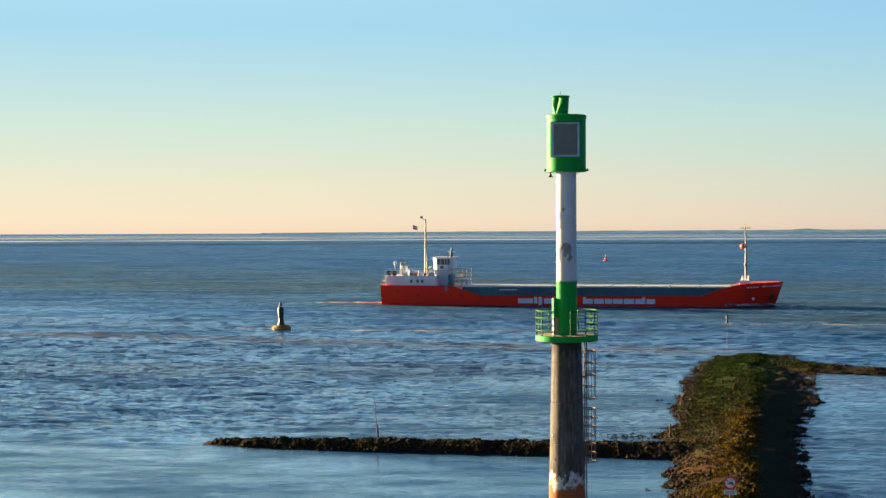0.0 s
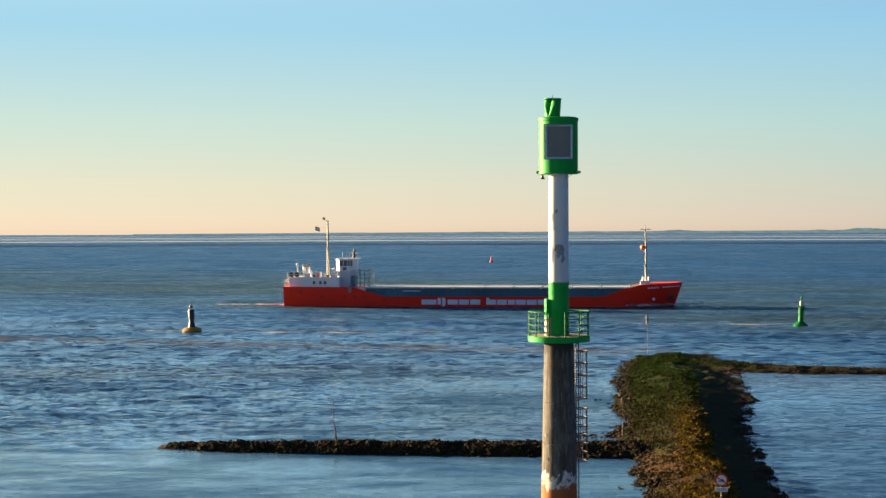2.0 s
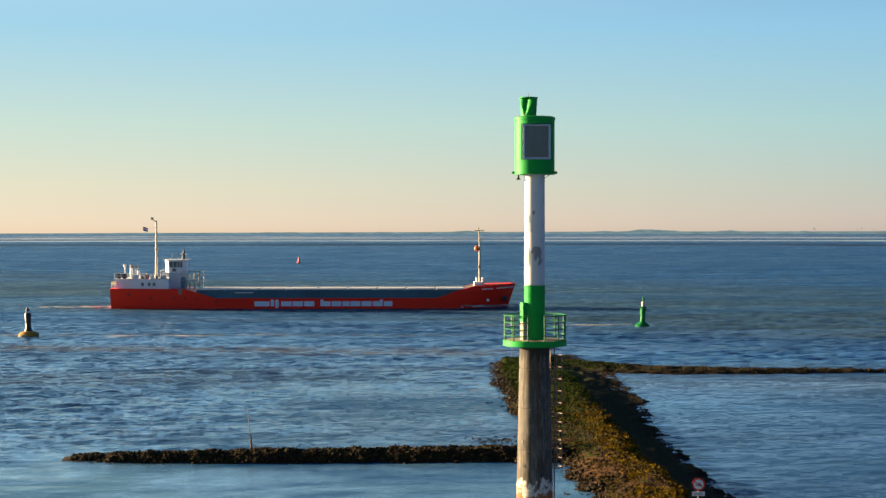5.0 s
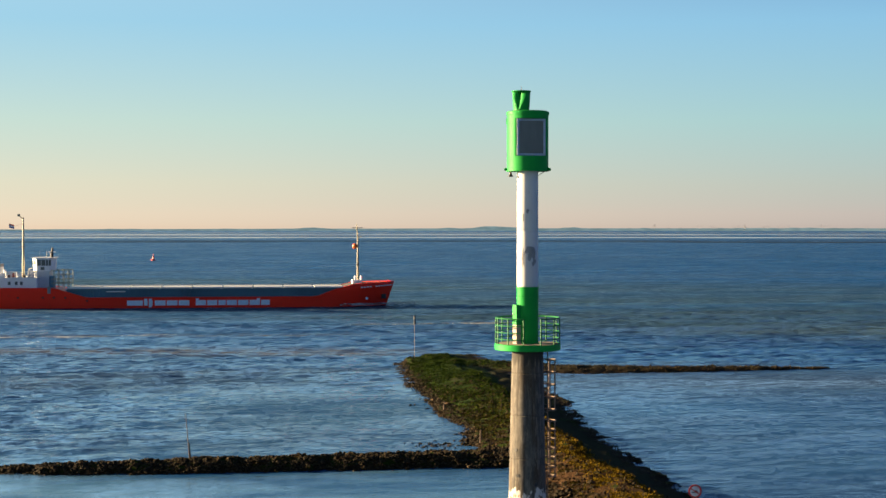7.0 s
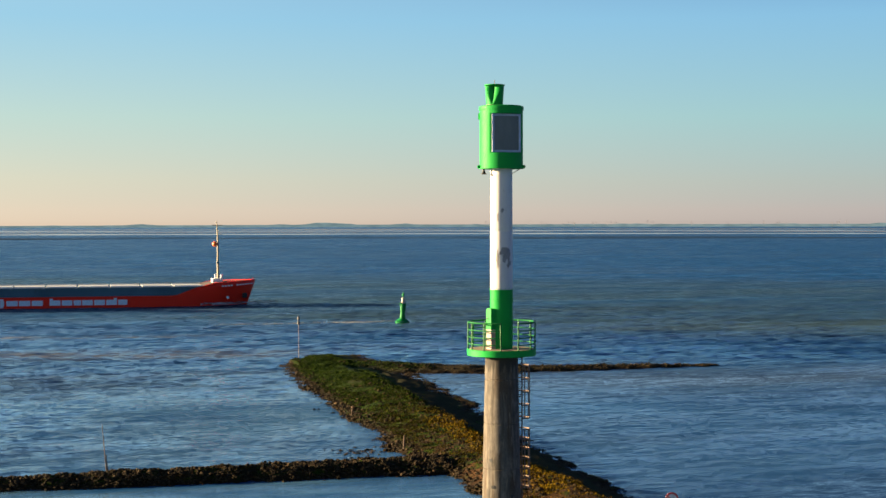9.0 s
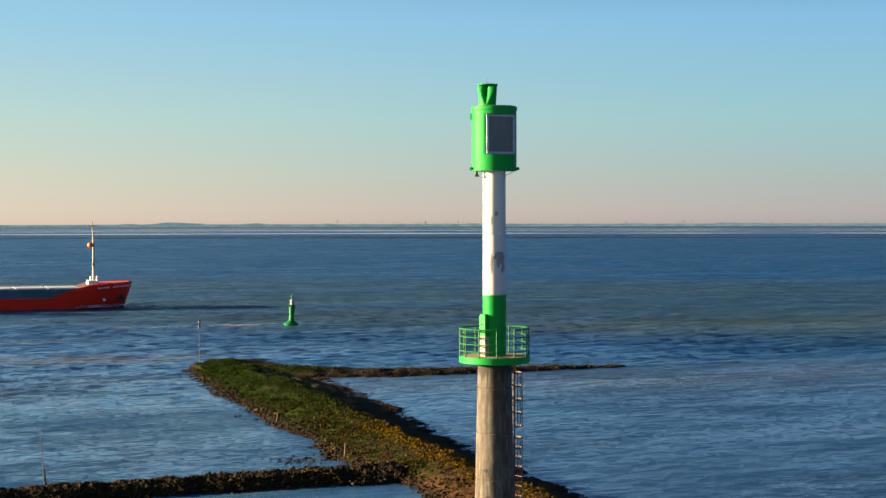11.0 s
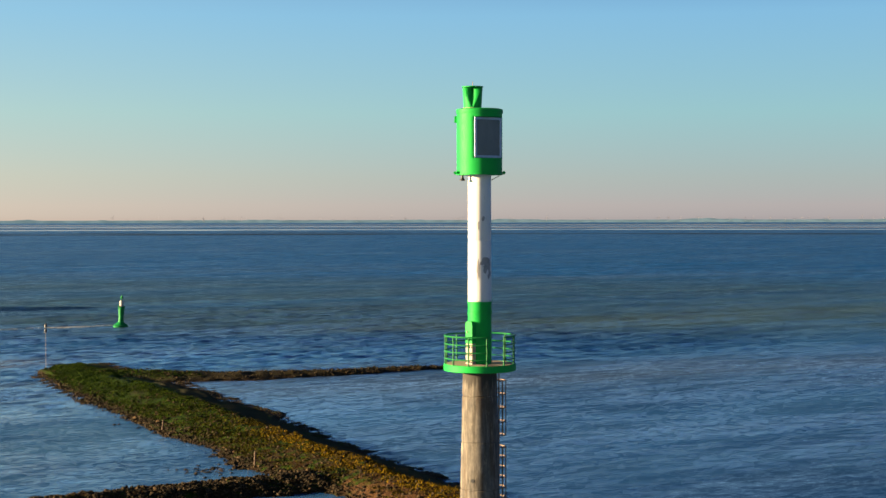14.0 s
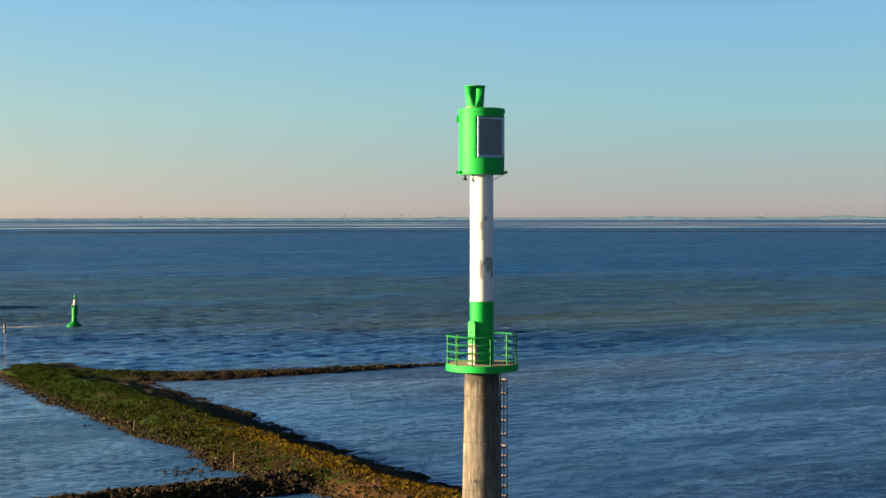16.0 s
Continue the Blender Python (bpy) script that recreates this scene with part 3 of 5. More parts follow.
def build_stones():
    rng = np.random.RandomState(11)
    shapes = [rock_shape(rng, 0.6 + 0.25 * rng.rand()) for _ in range(10)]
    spots = []

    def lay(x, y, s):
        h = height(x, y)
        if h > -0.22:
            spots.append((x, y, h, s))

    # the long spit
    for _ in range(8500):
        x = rng.uniform(-22.6, 5.5)
        yc, hw = (np.interp(x, SPIT[:, 0], SPIT[:, i]) for i in (1, 2))
        lay(x, yc + rng.uniform(-1.2, 1.2) * hw, rng.uniform(0.08, 0.21))
    # the edges of the dam
    for _ in range(11000):
        y = rng.uniform(-6, 97)
        l, c, r, zc = dam_at(y)
        f = rng.beta(1.0, 6.0)
        if rng.rand() < 0.72:
            lay(l - 0.7 + f * (c - l), y, rng.uniform(0.07, 0.21))
        else:
            lay(r + 0.3 - f * (r - c) * 0.6, y, rng.uniform(0.05, 0.14))
    # stones showing through the thin turf of the near half
    for _ in range(2000):
        y = rng.uniform(-6, 62)
        l, c, r, zc = dam_at(y)
        lay(rng.uniform(l, c + 0.4), y, rng.uniform(0.08, 0.22))
    # the far arm
    for _ in range(1800):
        x = rng.uniform(13, 50)
        yc, hw = (np.interp(x, ARM[:, 0], ARM[:, i]) for i in (1, 2))
        lay(x, yc + rng.uniform(-1.0, 1.0) * hw, rng.uniform(0.07, 0.20))
    # loose stones off the corner and the near foot
    for cx, cy, n, sp in ((2.4, 31.2, 110, 0.85), (4.6, 12.5, 40, 0.7), (5.9, 52.0, 22, 0.8), (6.7, 66.0, 22, 0.8)):
        for _ in range(n):
            x, y = cx + rng.normal(0, sp), cy + rng.normal(0, sp)
            spots.append((x, y, max(height(x, y), -0.12), rng.uniform(0.18, 0.42)))
    single, rest_v, rest_f, base = [], [], [], 0
    for x, y, h, s in spots:
        V, F = shapes[rng.randint(len(shapes))]
        if len(single) < 290 and y < 26.0 and -22 < x < 3 and s > 0.15:
            single.append((x, y, h, s))
            continue
        a = rng.rand() * 6.28
        R = np.array(((math.cos(a), -math.sin(a), 0), (math.sin(a), math.cos(a), 0), (0, 0, 1)))
        W = (V * (s, s * rng.uniform(0.7, 1.2), s)) @ R.T + (x, y, h + 0.12 * s)
        rest_v.append(W)
        rest_f += [[i + base for i in f] for f in F]
        base += len(V)
    rub = sheet("rubble", np.concatenate(rest_v), rest_f, M["rock"], smooth=False)
    rub.parent = dam
    tagged(rub, "dark loose rubble stones", kind="stuff")
    meshes = []
    for V, F in shapes:
        me = bpy.data.meshes.new("rock")
        me.from_pydata([tuple(v) for v in V], [], F)
        me.materials.append(M["rock"])
        meshes.append(me)
    for x, y, h, s in single:
        ob = new("rock", meshes[rng.randint(len(meshes))])
        ob.parent = dam
        ob.matrix_local = Matrix.LocRotScale((x, y, h + 0.12 * s), Euler((rng.normal(0, 0.2), rng.normal(0, 0.2), rng.rand() * 6.28)), (s, s, s))


def build_tufts():
    rng = np.random.RandomState(5)
    verts, faces = [], []
    for _ in range(17000):
        y = rng.uniform(-8, 95)
        l, c, r, zc = dam_at(y)
        x = rng.uniform(l + 0.9, c + 0.9)
        dens = 0.5 + noise.fractal(Vector((x * 0.35, y * 0.35, 7)), 1.0, 2.0, 3)
        if rng.rand() > dens + (0.3 if y > 32 or abs(x - c) < 1.3 else -0.15):
            continue
        h = height(x, y)
        tall = rng.uniform(0.04, 0.13)
        for _ in range(8):
            a, lean = rng.rand() * 6.28, rng.uniform(0.05, 0.22)
            bx, by = x + rng.normal(0, 0.13), y + rng.normal(0, 0.13)
            w = rng.uniform(0.018, 0.036)
            ca, sa = math.cos(a), math.sin(a)
            n = len(verts)
            verts += [(bx - w * sa, by + w * ca, h - 0.04), (bx + w * sa, by - w * ca, h - 0.04), (bx + lean * ca, by + lean * sa, h + tall)]
            faces.append((n, n + 1, n + 2))
    for _ in range(700):
        x = rng.uniform(14, 21)
        yc, hw = (np.interp(x, ARM[:, 0], ARM[:, i]) for i in (1, 2))
        y = yc + rng.uniform(-0.6, 0.75) * hw
        h, tall = height(x, y), rng.uniform(0.05, 0.15)
        for _ in range(4):
            a, lean = rng.rand() * 6.28, rng.uniform(0.05, 0.22)
            bx, by = x + rng.normal(0, 0.1), y + rng.normal(0, 0.1)
            ca, sa = math.cos(a) * 0.04, math.sin(a) * 0.04
            n = len(verts)
            verts += [(bx - sa, by + ca, h - 0.04), (bx + sa, by - ca, h - 0.04), (bx + lean * math.cos(a), by + lean * math.sin(a), h + tall)]
            faces.append((n, n + 1, n + 2))
    ob = sheet("grass", verts, faces, M["tuft"], smooth=False)
    tagged(ob, "coarse green and ochre grass tufts on the breakwater", "grass", kind="stuff")


def build_path():
    """The smooth asphalt revetment on the lee of the crest."""
    verts, faces = [], []
    ys = np.arange(-20, 74, 0.6)
    cuts = 7
    for y in ys:
        l, c, r, zc = dam_at(y)
        u0 = 0.5 + wave(y * 0.25, 1, 0.4, 2) + max(0.0, y - 56) * 0.10
        u1 = (r - c) * 0.80 + wave(y * 0.16, 5, 0.8, 2)
        for k in range(cuts):
            x = c + u0 + (max(u1, u0 + 0.3) - u0) * k / (cuts - 1)
            verts.append((x, y, max(height(x, y), -0.15) + (-0.06 if k in (0, cuts - 1) else 0.05)))
    for i in range(len(ys) - 1):
        for k in range(cuts - 1):
            a = cuts * i + k
            faces.append((a, a + 1, a + cuts + 1, a + cuts))
    ob = sheet("revetment", verts, faces, M["path"])
    tagged(ob, "dark smooth asphalt slope on the lee of the breakwater", "revetment", kind="structure")


# ---- beacon tower ----
PLAT, HEAD0, HEAD1 = 8.46, 15.32, 17.67


def az(a, r, z=0.0):
    """A place round the tower: degrees from -y towards +x."""
    return (r * math.sin(radians(a)), -r * math.cos(radians(a)), z)


def build_tower():
    tw = thing("beacon_tower", "green and white navigation light tower on a stained concrete column", "light tower")
    # the tapered column with grooved casting joints
    bm, prof = bm_new(), [(0.80, -1.2)]

    def rad(z):
        return 0.62 + (8.2 - z) * 0.0215

    joints = (2.35, 3.95, 5.66, 7.32)
    for j in joints:
        prof += [(rad(j - 0.03), j - 0.03), (rad(j) - 0.022, j - 0.015), (rad(j) - 0.022, j + 0.015), (rad(j + 0.03), j + 0.03)]
    prof.append((rad(8.22), 8.22))
    lathe(bm, prof, 56)
    column = part("column", bm, M["column"], tw, "tapered stained concrete column", smooth=True)
    for a, z in ((-55, 4.30), (-46, 3.3), (12, 2.95)):
        bm = bm_new()
        r = rad(z)
        rod(bm, az(a, r - 0.02, z), az(a, r + 0.012, z), 0.07, seg=14)
        part("drain_hole", bm, M["black"], column)
    # platform
    bm = bm_new()
    lathe(bm, [(0.5, 8.18), (1.27, 8.22), (1.31, 8.24), (1.31, 8.46), (1.28, 8.48), (1.24, 8.465), (0.4, 8.465)], 56)
    plat = part("platform", bm, M["green"], tw, "round green steel platform", smooth=True)
    bm = bm_new()
    lathe(bm, [(0.43, 8.467), (1.23, 8.467), (1.23, 8.476), (0.43, 8.476)], 48)
    part("deck_plate", bm, M["deck"], plat, "worn bare deck plate", smooth=True)
    # railing: a gap between two posts faces the shore
    rail = part("top_rail", bm_ring(1.27, 0.030, PLAT + 1.03, 10, 339), M["railing"], tw, smooth=True)
    for h in (0.22, 0.48, 0.75):
        part("rail", bm_ring(1.27, 0.024, PLAT + h, 10, 339), M["railing"], tw, smooth=True)
    for i in range(12):
        a = 10 + i * 329 / 11
        bm = bm_new()
        rod(bm, az(a, 1.27, PLAT), az(a, 1.27, PLAT + 1.05), 0.030, seg=8)
        box(bm, -0.05, 0.05, -0.05, 0.05, PLAT, PLAT + 0.02, Matrix.Translation(az(a, 1.25)))
        part("post", bm, M["railing"], tw)
    # upper tube
    bm = bm_new()
    lathe(bm, [(0.425, PLAT), (0.425, 8.50), (0.43, 10.70), (0.432, 10.72)], 48)
    part("lower_tube", bm, M["green"], tw, "green painted lower tube", smooth=True)
    for z, out in ((10.26, 0.446), (10.66, 0.448)):
        bm = bm_new()
        lathe(bm, [(0.42, z), (out, z), (out, z + 0.05), (0.42, z + 0.05)], 48)
        flange = part("flange", bm, M["green"], tw, smooth=True)
        for k in range(16):
            bm = bm_new()
            a = k * 22.5
            rod(bm, az(a, out - 0.01, z + 0.10), az(a, out + 0.008, z + 0.10), 0.014, seg=6)
            part("bolt", bm, M["green"], flange)
    bm = bm_new()
    lathe(bm, [(0.432, 10.724), (0.425, 10.74), (0.42, 12.9), (0.416, 12.91), (0.416, 12.93), (0.42, 12.94), (0.415, HEAD0)], 48)
    tube = part("upper_tube", bm, M["white"], tw, "white painted upper tube with peeling patches", smooth=True)
    patches = ((2, 12.05, 0.62, 0.42, 3), (22, 11.72, 0.30, 0.22, 5), (-14, 13.72, 0.22, 0.12, 9), (-38, 13.45, 0.13, 0.24, 12), (-40, 11.9, 0.2, 0.5, 21), (8, 10.82, 0.35, 0.05, 14))
    for a, z, wa, hz, seed in patches:
        peel(tube, a, z, wa, hz, seed)
    # control box at the foot of the tube
    bm = bm_new()
    out = [(-0.16, 0), (0.16, 0)] + [(0.16 - 0.08 * (1 - math.cos(k * math.pi / 2 / 4)), 1.46 + 0.10 * math.sin(k * math.pi / 2 / 4)) for k in range(5)]
    out += [(-x, z) for x, z in reversed(out[2:])]
    green = [(x, z) for x, z in out if z > 0.5]
    boxz = [(-0.16, 0.76), (0.16, 0.76)] + green
    turn = Matrix.Rotation(radians(-74), 4, "Z")

    def prism(shape, y0, y1):
        bm = bm_new()
        a = [bm.verts.new(turn @ Vector((x, y0, PLAT + z))) for x, z in shape]
        b = [bm.verts.new(turn @ Vector((x, y1, PLAT + z))) for x, z in shape]
        bm.faces.new(a)
        bm.faces.new(b[::-1])
        for i in range(len(a)):
            j = (i + 1) % len(a)
            bm.faces.new((a[i], b[i], b[j], a[j]))
        return bm

    cab = part("control_box", prism(boxz, -0.60, -0.36), M["green"], tw, "narrow green control box", bevel=0.012)
    part("control_box_base", prism([(-0.155, 0.0), (0.155, 0.0), (0.155, 0.755), (-0.155, 0.755)], -0.595, -0.36), M["foot"], tw, "bare pale box foot", bevel=0.012)
    bm = bm_new()
    rod(bm, turn @ Vector((-0.06, -0.60, PLAT + 1.18)), turn @ Vector((-0.06, -0.64, PLAT + 1.18)), 0.03, seg=10)
    part("box_lock", bm, M["black"], cab)
    build_head(tw)
    build_ladder(tw)
    return tw


def bm_ring(r, tube, z, a0, a1):
    bm = bm_new()
    ring(bm, (0, 0), r, tube, z, radians(a0 - 90), radians(a1 - 90), 72)
    return bm


def peel(tube, a, z, wa, hz, seed):
    """A patch of bare primer, ragged at the edge, that lies on the tube."""
    bm = bm_new()
    c = bm.verts.new(az(a, 0.4235, z))
    edge = []
    for k in range(26):
        q = 2 * math.pi * k / 26
        f = 0.72 + 0.55 * noise.noise(Vector((math.cos(q) * 1.8, math.sin(q) * 1.8, seed * 3.1)))
        edge.append(bm.verts.new(az(a + math.degrees(wa * f * math.cos(q)), 0.4235, z + hz * f * math.sin(q))))
    rings = [edge]
    for s in (0.66, 0.33):
        inner = []
        for v in edge:
            ang = math.degrees(math.atan2(v.co.x, -v.co.y))
            inner.append(bm.verts.new(az(a + (ang - a) * s, 0.4235, z + (v.co.z - z) * s)))
        rings.append(inner)
    for r0, r1 in zip(rings, rings[1:]):
        for i in range(26):
            bm.faces.new((r0[i], r0[(i + 1) % 26], r1[(i + 1) % 26], r1[i]))
    for i in range(26):
        bm.faces.new((rings[-1][i], rings[-1][(i + 1) % 26], c))
    part("bare_patch", bm, M["bare"], tube)


def build_head(tw):
    R, flat = 0.82, 0.55
    W0, W1 = 15.88, 17.36

    def disc(r, cut):
        pts = []
        for i in range(64):
            a = 2 * math.pi * i / 64
            x, y = r * math.sin(a), -r * math.cos(a)
            if cut and abs(x) < 0.61 and y < 0:
                y = -flat
            pts.append((x, y))
        return pts

    bm = bm_new()

    def drum(shape0, z0, shape1, z1):
        a = [bm.verts.new((x, y, z0)) for x, y in shape0]
        b = [bm.verts.new((x, y, z1)) for x, y in shape1]
        for i in range(64):
            j = (i + 1) % 64
            bm.faces.new((a[i], a[j], b[j], b[i]))
        bm.faces.new(a[::-1])
        bm.faces.new(b)

    drum(disc(R, False), HEAD0, disc(R, False), W0)
    drum(disc(R, True), W0, disc(R, True), W1)
    drum(disc(R, False), W1, disc(R, False), HEAD1 - 0.16)
    drum(disc(R + 0.025, False), HEAD1 - 0.16, disc(R + 0.025, False), HEAD1 - 0.03)
    drum(disc(R + 0.025, False), HEAD1 - 0.03, disc(R - 0.05, False), HEAD1)
    head = part("lantern_housing", bm, M["green"], tw, "green cylindrical lantern housing", smooth=True)
    bm = bm_new()
    drumz = ((R + 0.015, HEAD0 - 0.03), (R + 0.015, HEAD0 + 0.04))
    lathe(bm, drumz, 56)
    part("bottom_flange", bm, M["green"], head, smooth=True)
    # window
    win = bm_new()
    box(win, -0.50, 0.50, -flat - 0.02, -flat - 0.005, W0 + 0.08, W1 - 0.08)
    pane = part("window_pane", win, M["glass"], head, "dark glazed lantern window")
    for x0, x1, z0, z1 in ((-0.575, -0.49, W0 + 0.015, W1 - 0.015), (0.49, 0.575, W0 + 0.015, W1 - 0.015), (-0.49, 0.49, W0 + 0.015, W0 + 0.10), (-0.49, 0.49, W1 - 0.10, W1 - 0.015)):
        bm = bm_new()
        box(bm, x0, x1, -flat - 0.035, -flat - 0.004, z0, z1)
        part("window_frame", bm, M["alu"], head, "grey metal window frame", bevel=0.01)
    # rivet rows beside the window
    for sx in (-1, 1):
        for k in range(12):
            a = math.degrees(math.asin(0.635 / R)) * sx
            z = W0 + 0.06 + k * (W1 - W0 - 0.12) / 11
            bm = bm_new()
            rod(bm, az(a, R - 0.01, z), az(a, R + 0.012, z), 0.016, seg=6)
            part("rivet", bm, M["green"], head)
    # lifting eyes, hinge, fog horn and cable under the flange
    for a in (-95, 86, -124, 56):
        bm = bm_new()
        p = Vector(az(a, R + 0.06, HEAD0 + 0.05))
        m = Matrix.Translation(p) @ Matrix.Rotation(radians(a), 4, "Z") @ Matrix.Rotation(radians(90), 4, "Y")
        bmesh.ops.create_cone(bm, cap_ends=True, segments=14, radius1=0.06, radius2=0.06, depth=0.035, matrix=m)
        box(bm, -0.03, 0.03, -0.06, 0.06, HEAD0 + 0.0, HEAD0 + 0.06, Matrix.Translation(az(a, R + 0.02)) @ Matrix.Rotation(radians(a), 4, "Z"))
        part("lifting_eye", bm, M["green"], head)
    bm = bm_new()
    box(bm, -0.06, 0.06, -0.06, 0.06, 17.18, 17.42, Matrix.Translation(az(-128, R + 0.03)) @ Matrix.Rotation(radians(-128), 4, "Z"))
    part("hinge", bm, M["green"], head, bevel=0.015)
    bm = bm_new()
    c = az(-98, 0.68)
    lathe(bm, [(0.03, HEAD0 - 0.04), (0.05, HEAD0 - 0.1), (0.055, HEAD0 - 0.16), (0.11, HEAD0 - 0.22), (0.115, HEAD0 - 0.24)], 18, c)
    part("bell_lamp", bm, M["black"], tw, "small black bell-shaped lamp", smooth=True)
    bm = bm_new()
    rod(bm, az(48, 0.42, HEAD0 - 0.22), az(48, 0.80, HEAD0 - 0.02), 0.012, seg=6)
    part("cable", bm, M["steel"], tw)
    # radar reflector on the roof: a flared box with an inverted corner in each face
    cx, cy = -0.24, 0.08
    z0, z1 = HEAD1 - 0.02, 18.44
    bm = bm_new()
    rings = []
    for i in range(9):
        f = i / 8
        r, row = 0.315 + 0.045 * f, []
        for k in range(48):
            a = 2 * math.pi * k / 48
            off = abs((math.degrees(a) - 324 + 180) % 360 - 180)
            half = 3 + 64 * f
            rr = r * (1 - 0.92 * f * max(0.0, 1 - off / half))
            row.append(bm.verts.new((cx + rr * math.sin(a), cy - rr * math.cos(a), z0 + 0.05 + f * (z1 - z0 - 0.05))))
        rings.append(row)
    for p, q in zip(rings, rings[1:]):
        for k in range(48):
            bm.faces.new((p[k], p[(k + 1) % 48], q[(k + 1) % 48], q[k]))
    bm.faces.new(rings[0][::-1])
    bm.faces.new(rings[-1])
    refl = part("radar_reflector", bm, M["green"], tw, "flared green radar reflector with a notched face")
    bm = bm_new()
    lathe(bm, [(0.36, z0), (0.38, z0 + 0.02), (0.36, z0 + 0.055)], 28, (cx, cy))
    part("reflector_base", bm, M["deck"], refl, smooth=True)
    bm = bm_new()
    lathe(bm, [(0.375, z1), (0.39, z1 + 0.01), (0.39, z1 + 0.03), (0.375, z1 + 0.04)], 40, (cx, cy))
    part("reflector_lid", bm, M["green"], refl)
    bm = bm_new()
    rod(bm, (cx, cy, z1), (cx, cy, z1 + 0.22), 0.014, 0.008, 6)
    part("spike", bm, M["steel"], refl)


def build_ladder(tw):
    A = 104
    lad = part("ladder", bm_stringer(A, -0.2), M["steel"], tw, "caged steel ladder")
    part("stringer", bm_stringer(A, 0.2), M["steel"], lad)
    turn = Matrix.Rotation(radians(A), 4, "Z")

    def at(u, out, z):
        return turn @ Vector((u, -out, z))

    z = 0.9
    while z < 8.15:
        bm = bm_new()
        rod(bm, at(-0.2, 0.80, z), at(0.2, 0.80, z), 0.018, seg=6)
        part("rung", bm, M["steel"], lad)
        z += 0.3
    for z in (1.6, 3.3, 5.0, 6.7):
        for u in (-0.2, 0.2):
            bm = bm_new()
            rod(bm, at(u, 0.6, z), at(u, 0.80, z), 0.018, seg=6)
            part("bracket", bm, M["steel"], lad)
    centre = at(0, 0.90, 0)
    for zs in ([5.79 + 0.5 * k for k in range(5)], [3.14 + 0.37 * k for k in range(7)]):
        for z in zs:
            bm = bm_new()
            ring(bm, (centre.x, centre.y), 0.33, 0.026, z, radians(A - 90 - 125), radians(A - 90 + 125), 28)
            for s in (-1, 1):
                p = Vector((centre.x, centre.y, z)) + Vector((math.cos(radians(A - 90 + 125 * s)), math.sin(radians(A - 90 + 125 * s)), 0)) * 0.33
                rod(bm, p, at(-0.2 if s < 0 else 0.2, 0.80, z), 0.014, seg=6)
            part("hoop", bm, M["steel"], lad)
        for d in (-100, -50, 0, 50, 100):
            bm = bm_new()
            p = Vector((math.cos(radians(A - 90 + d)), math.sin(radians(A - 90 + d)), 0)) * 0.33
            rod(bm, centre + p + Vector((0, 0, zs[0])), centre + p + Vector((0, 0, zs[-1])), 0.02, seg=6)
            part("cage_bar", bm, M["steel"], lad)


def bm_stringer(a, u):
    bm = bm_new()
    turn = Matrix.Rotation(radians(a), 4, "Z")
    rod(bm, turn @ Vector((u, -0.80, 0.75)), turn @ Vector((u, -0.80, 8.18)), 0.026, seg=8)
    return bm


def build_footbridge():
    fb = thing("footbridge", "narrow steel footbridge with a handrail from tower to dam", "footbridge")
    bm = bm_new()
    for i in range(14):
        x = 0.9 + i * 0.36
        box(bm, x, x + 0.33, -0.05, 0.75, 0.84, 0.90)
    part("deck", bm, M["wood"], fb)
    for y in (-0.02, 0.72):
        bm = bm_new()
        box(bm, 0.6, 6.0, y - 0.04, y + 0.04, 0.68, 0.84)
        part("beam", bm, M["steel"], fb)
        for h in (1.45,):
            bm = bm_new()
            rod(bm, (1.2, y, h), (5.9, y, h), 0.018, seg=8)
            part("handrail", bm, M["steel"], fb)
        for k in range(4):
            bm = bm_new()
            rod(bm, (1.2 + k * 1.56, y, 0.84), (1.2 + k * 1.56, y, 1.45), 0.02, seg=8)
            part("post", bm, M["steel"], fb)


tower = build_tower()
build_footbridge()


# ---- cargo ship ----
SHIP_X, SHIP_Y, SHIP_TURN = -40.2, 201.0, -4.2      # the stern's middle and the heading


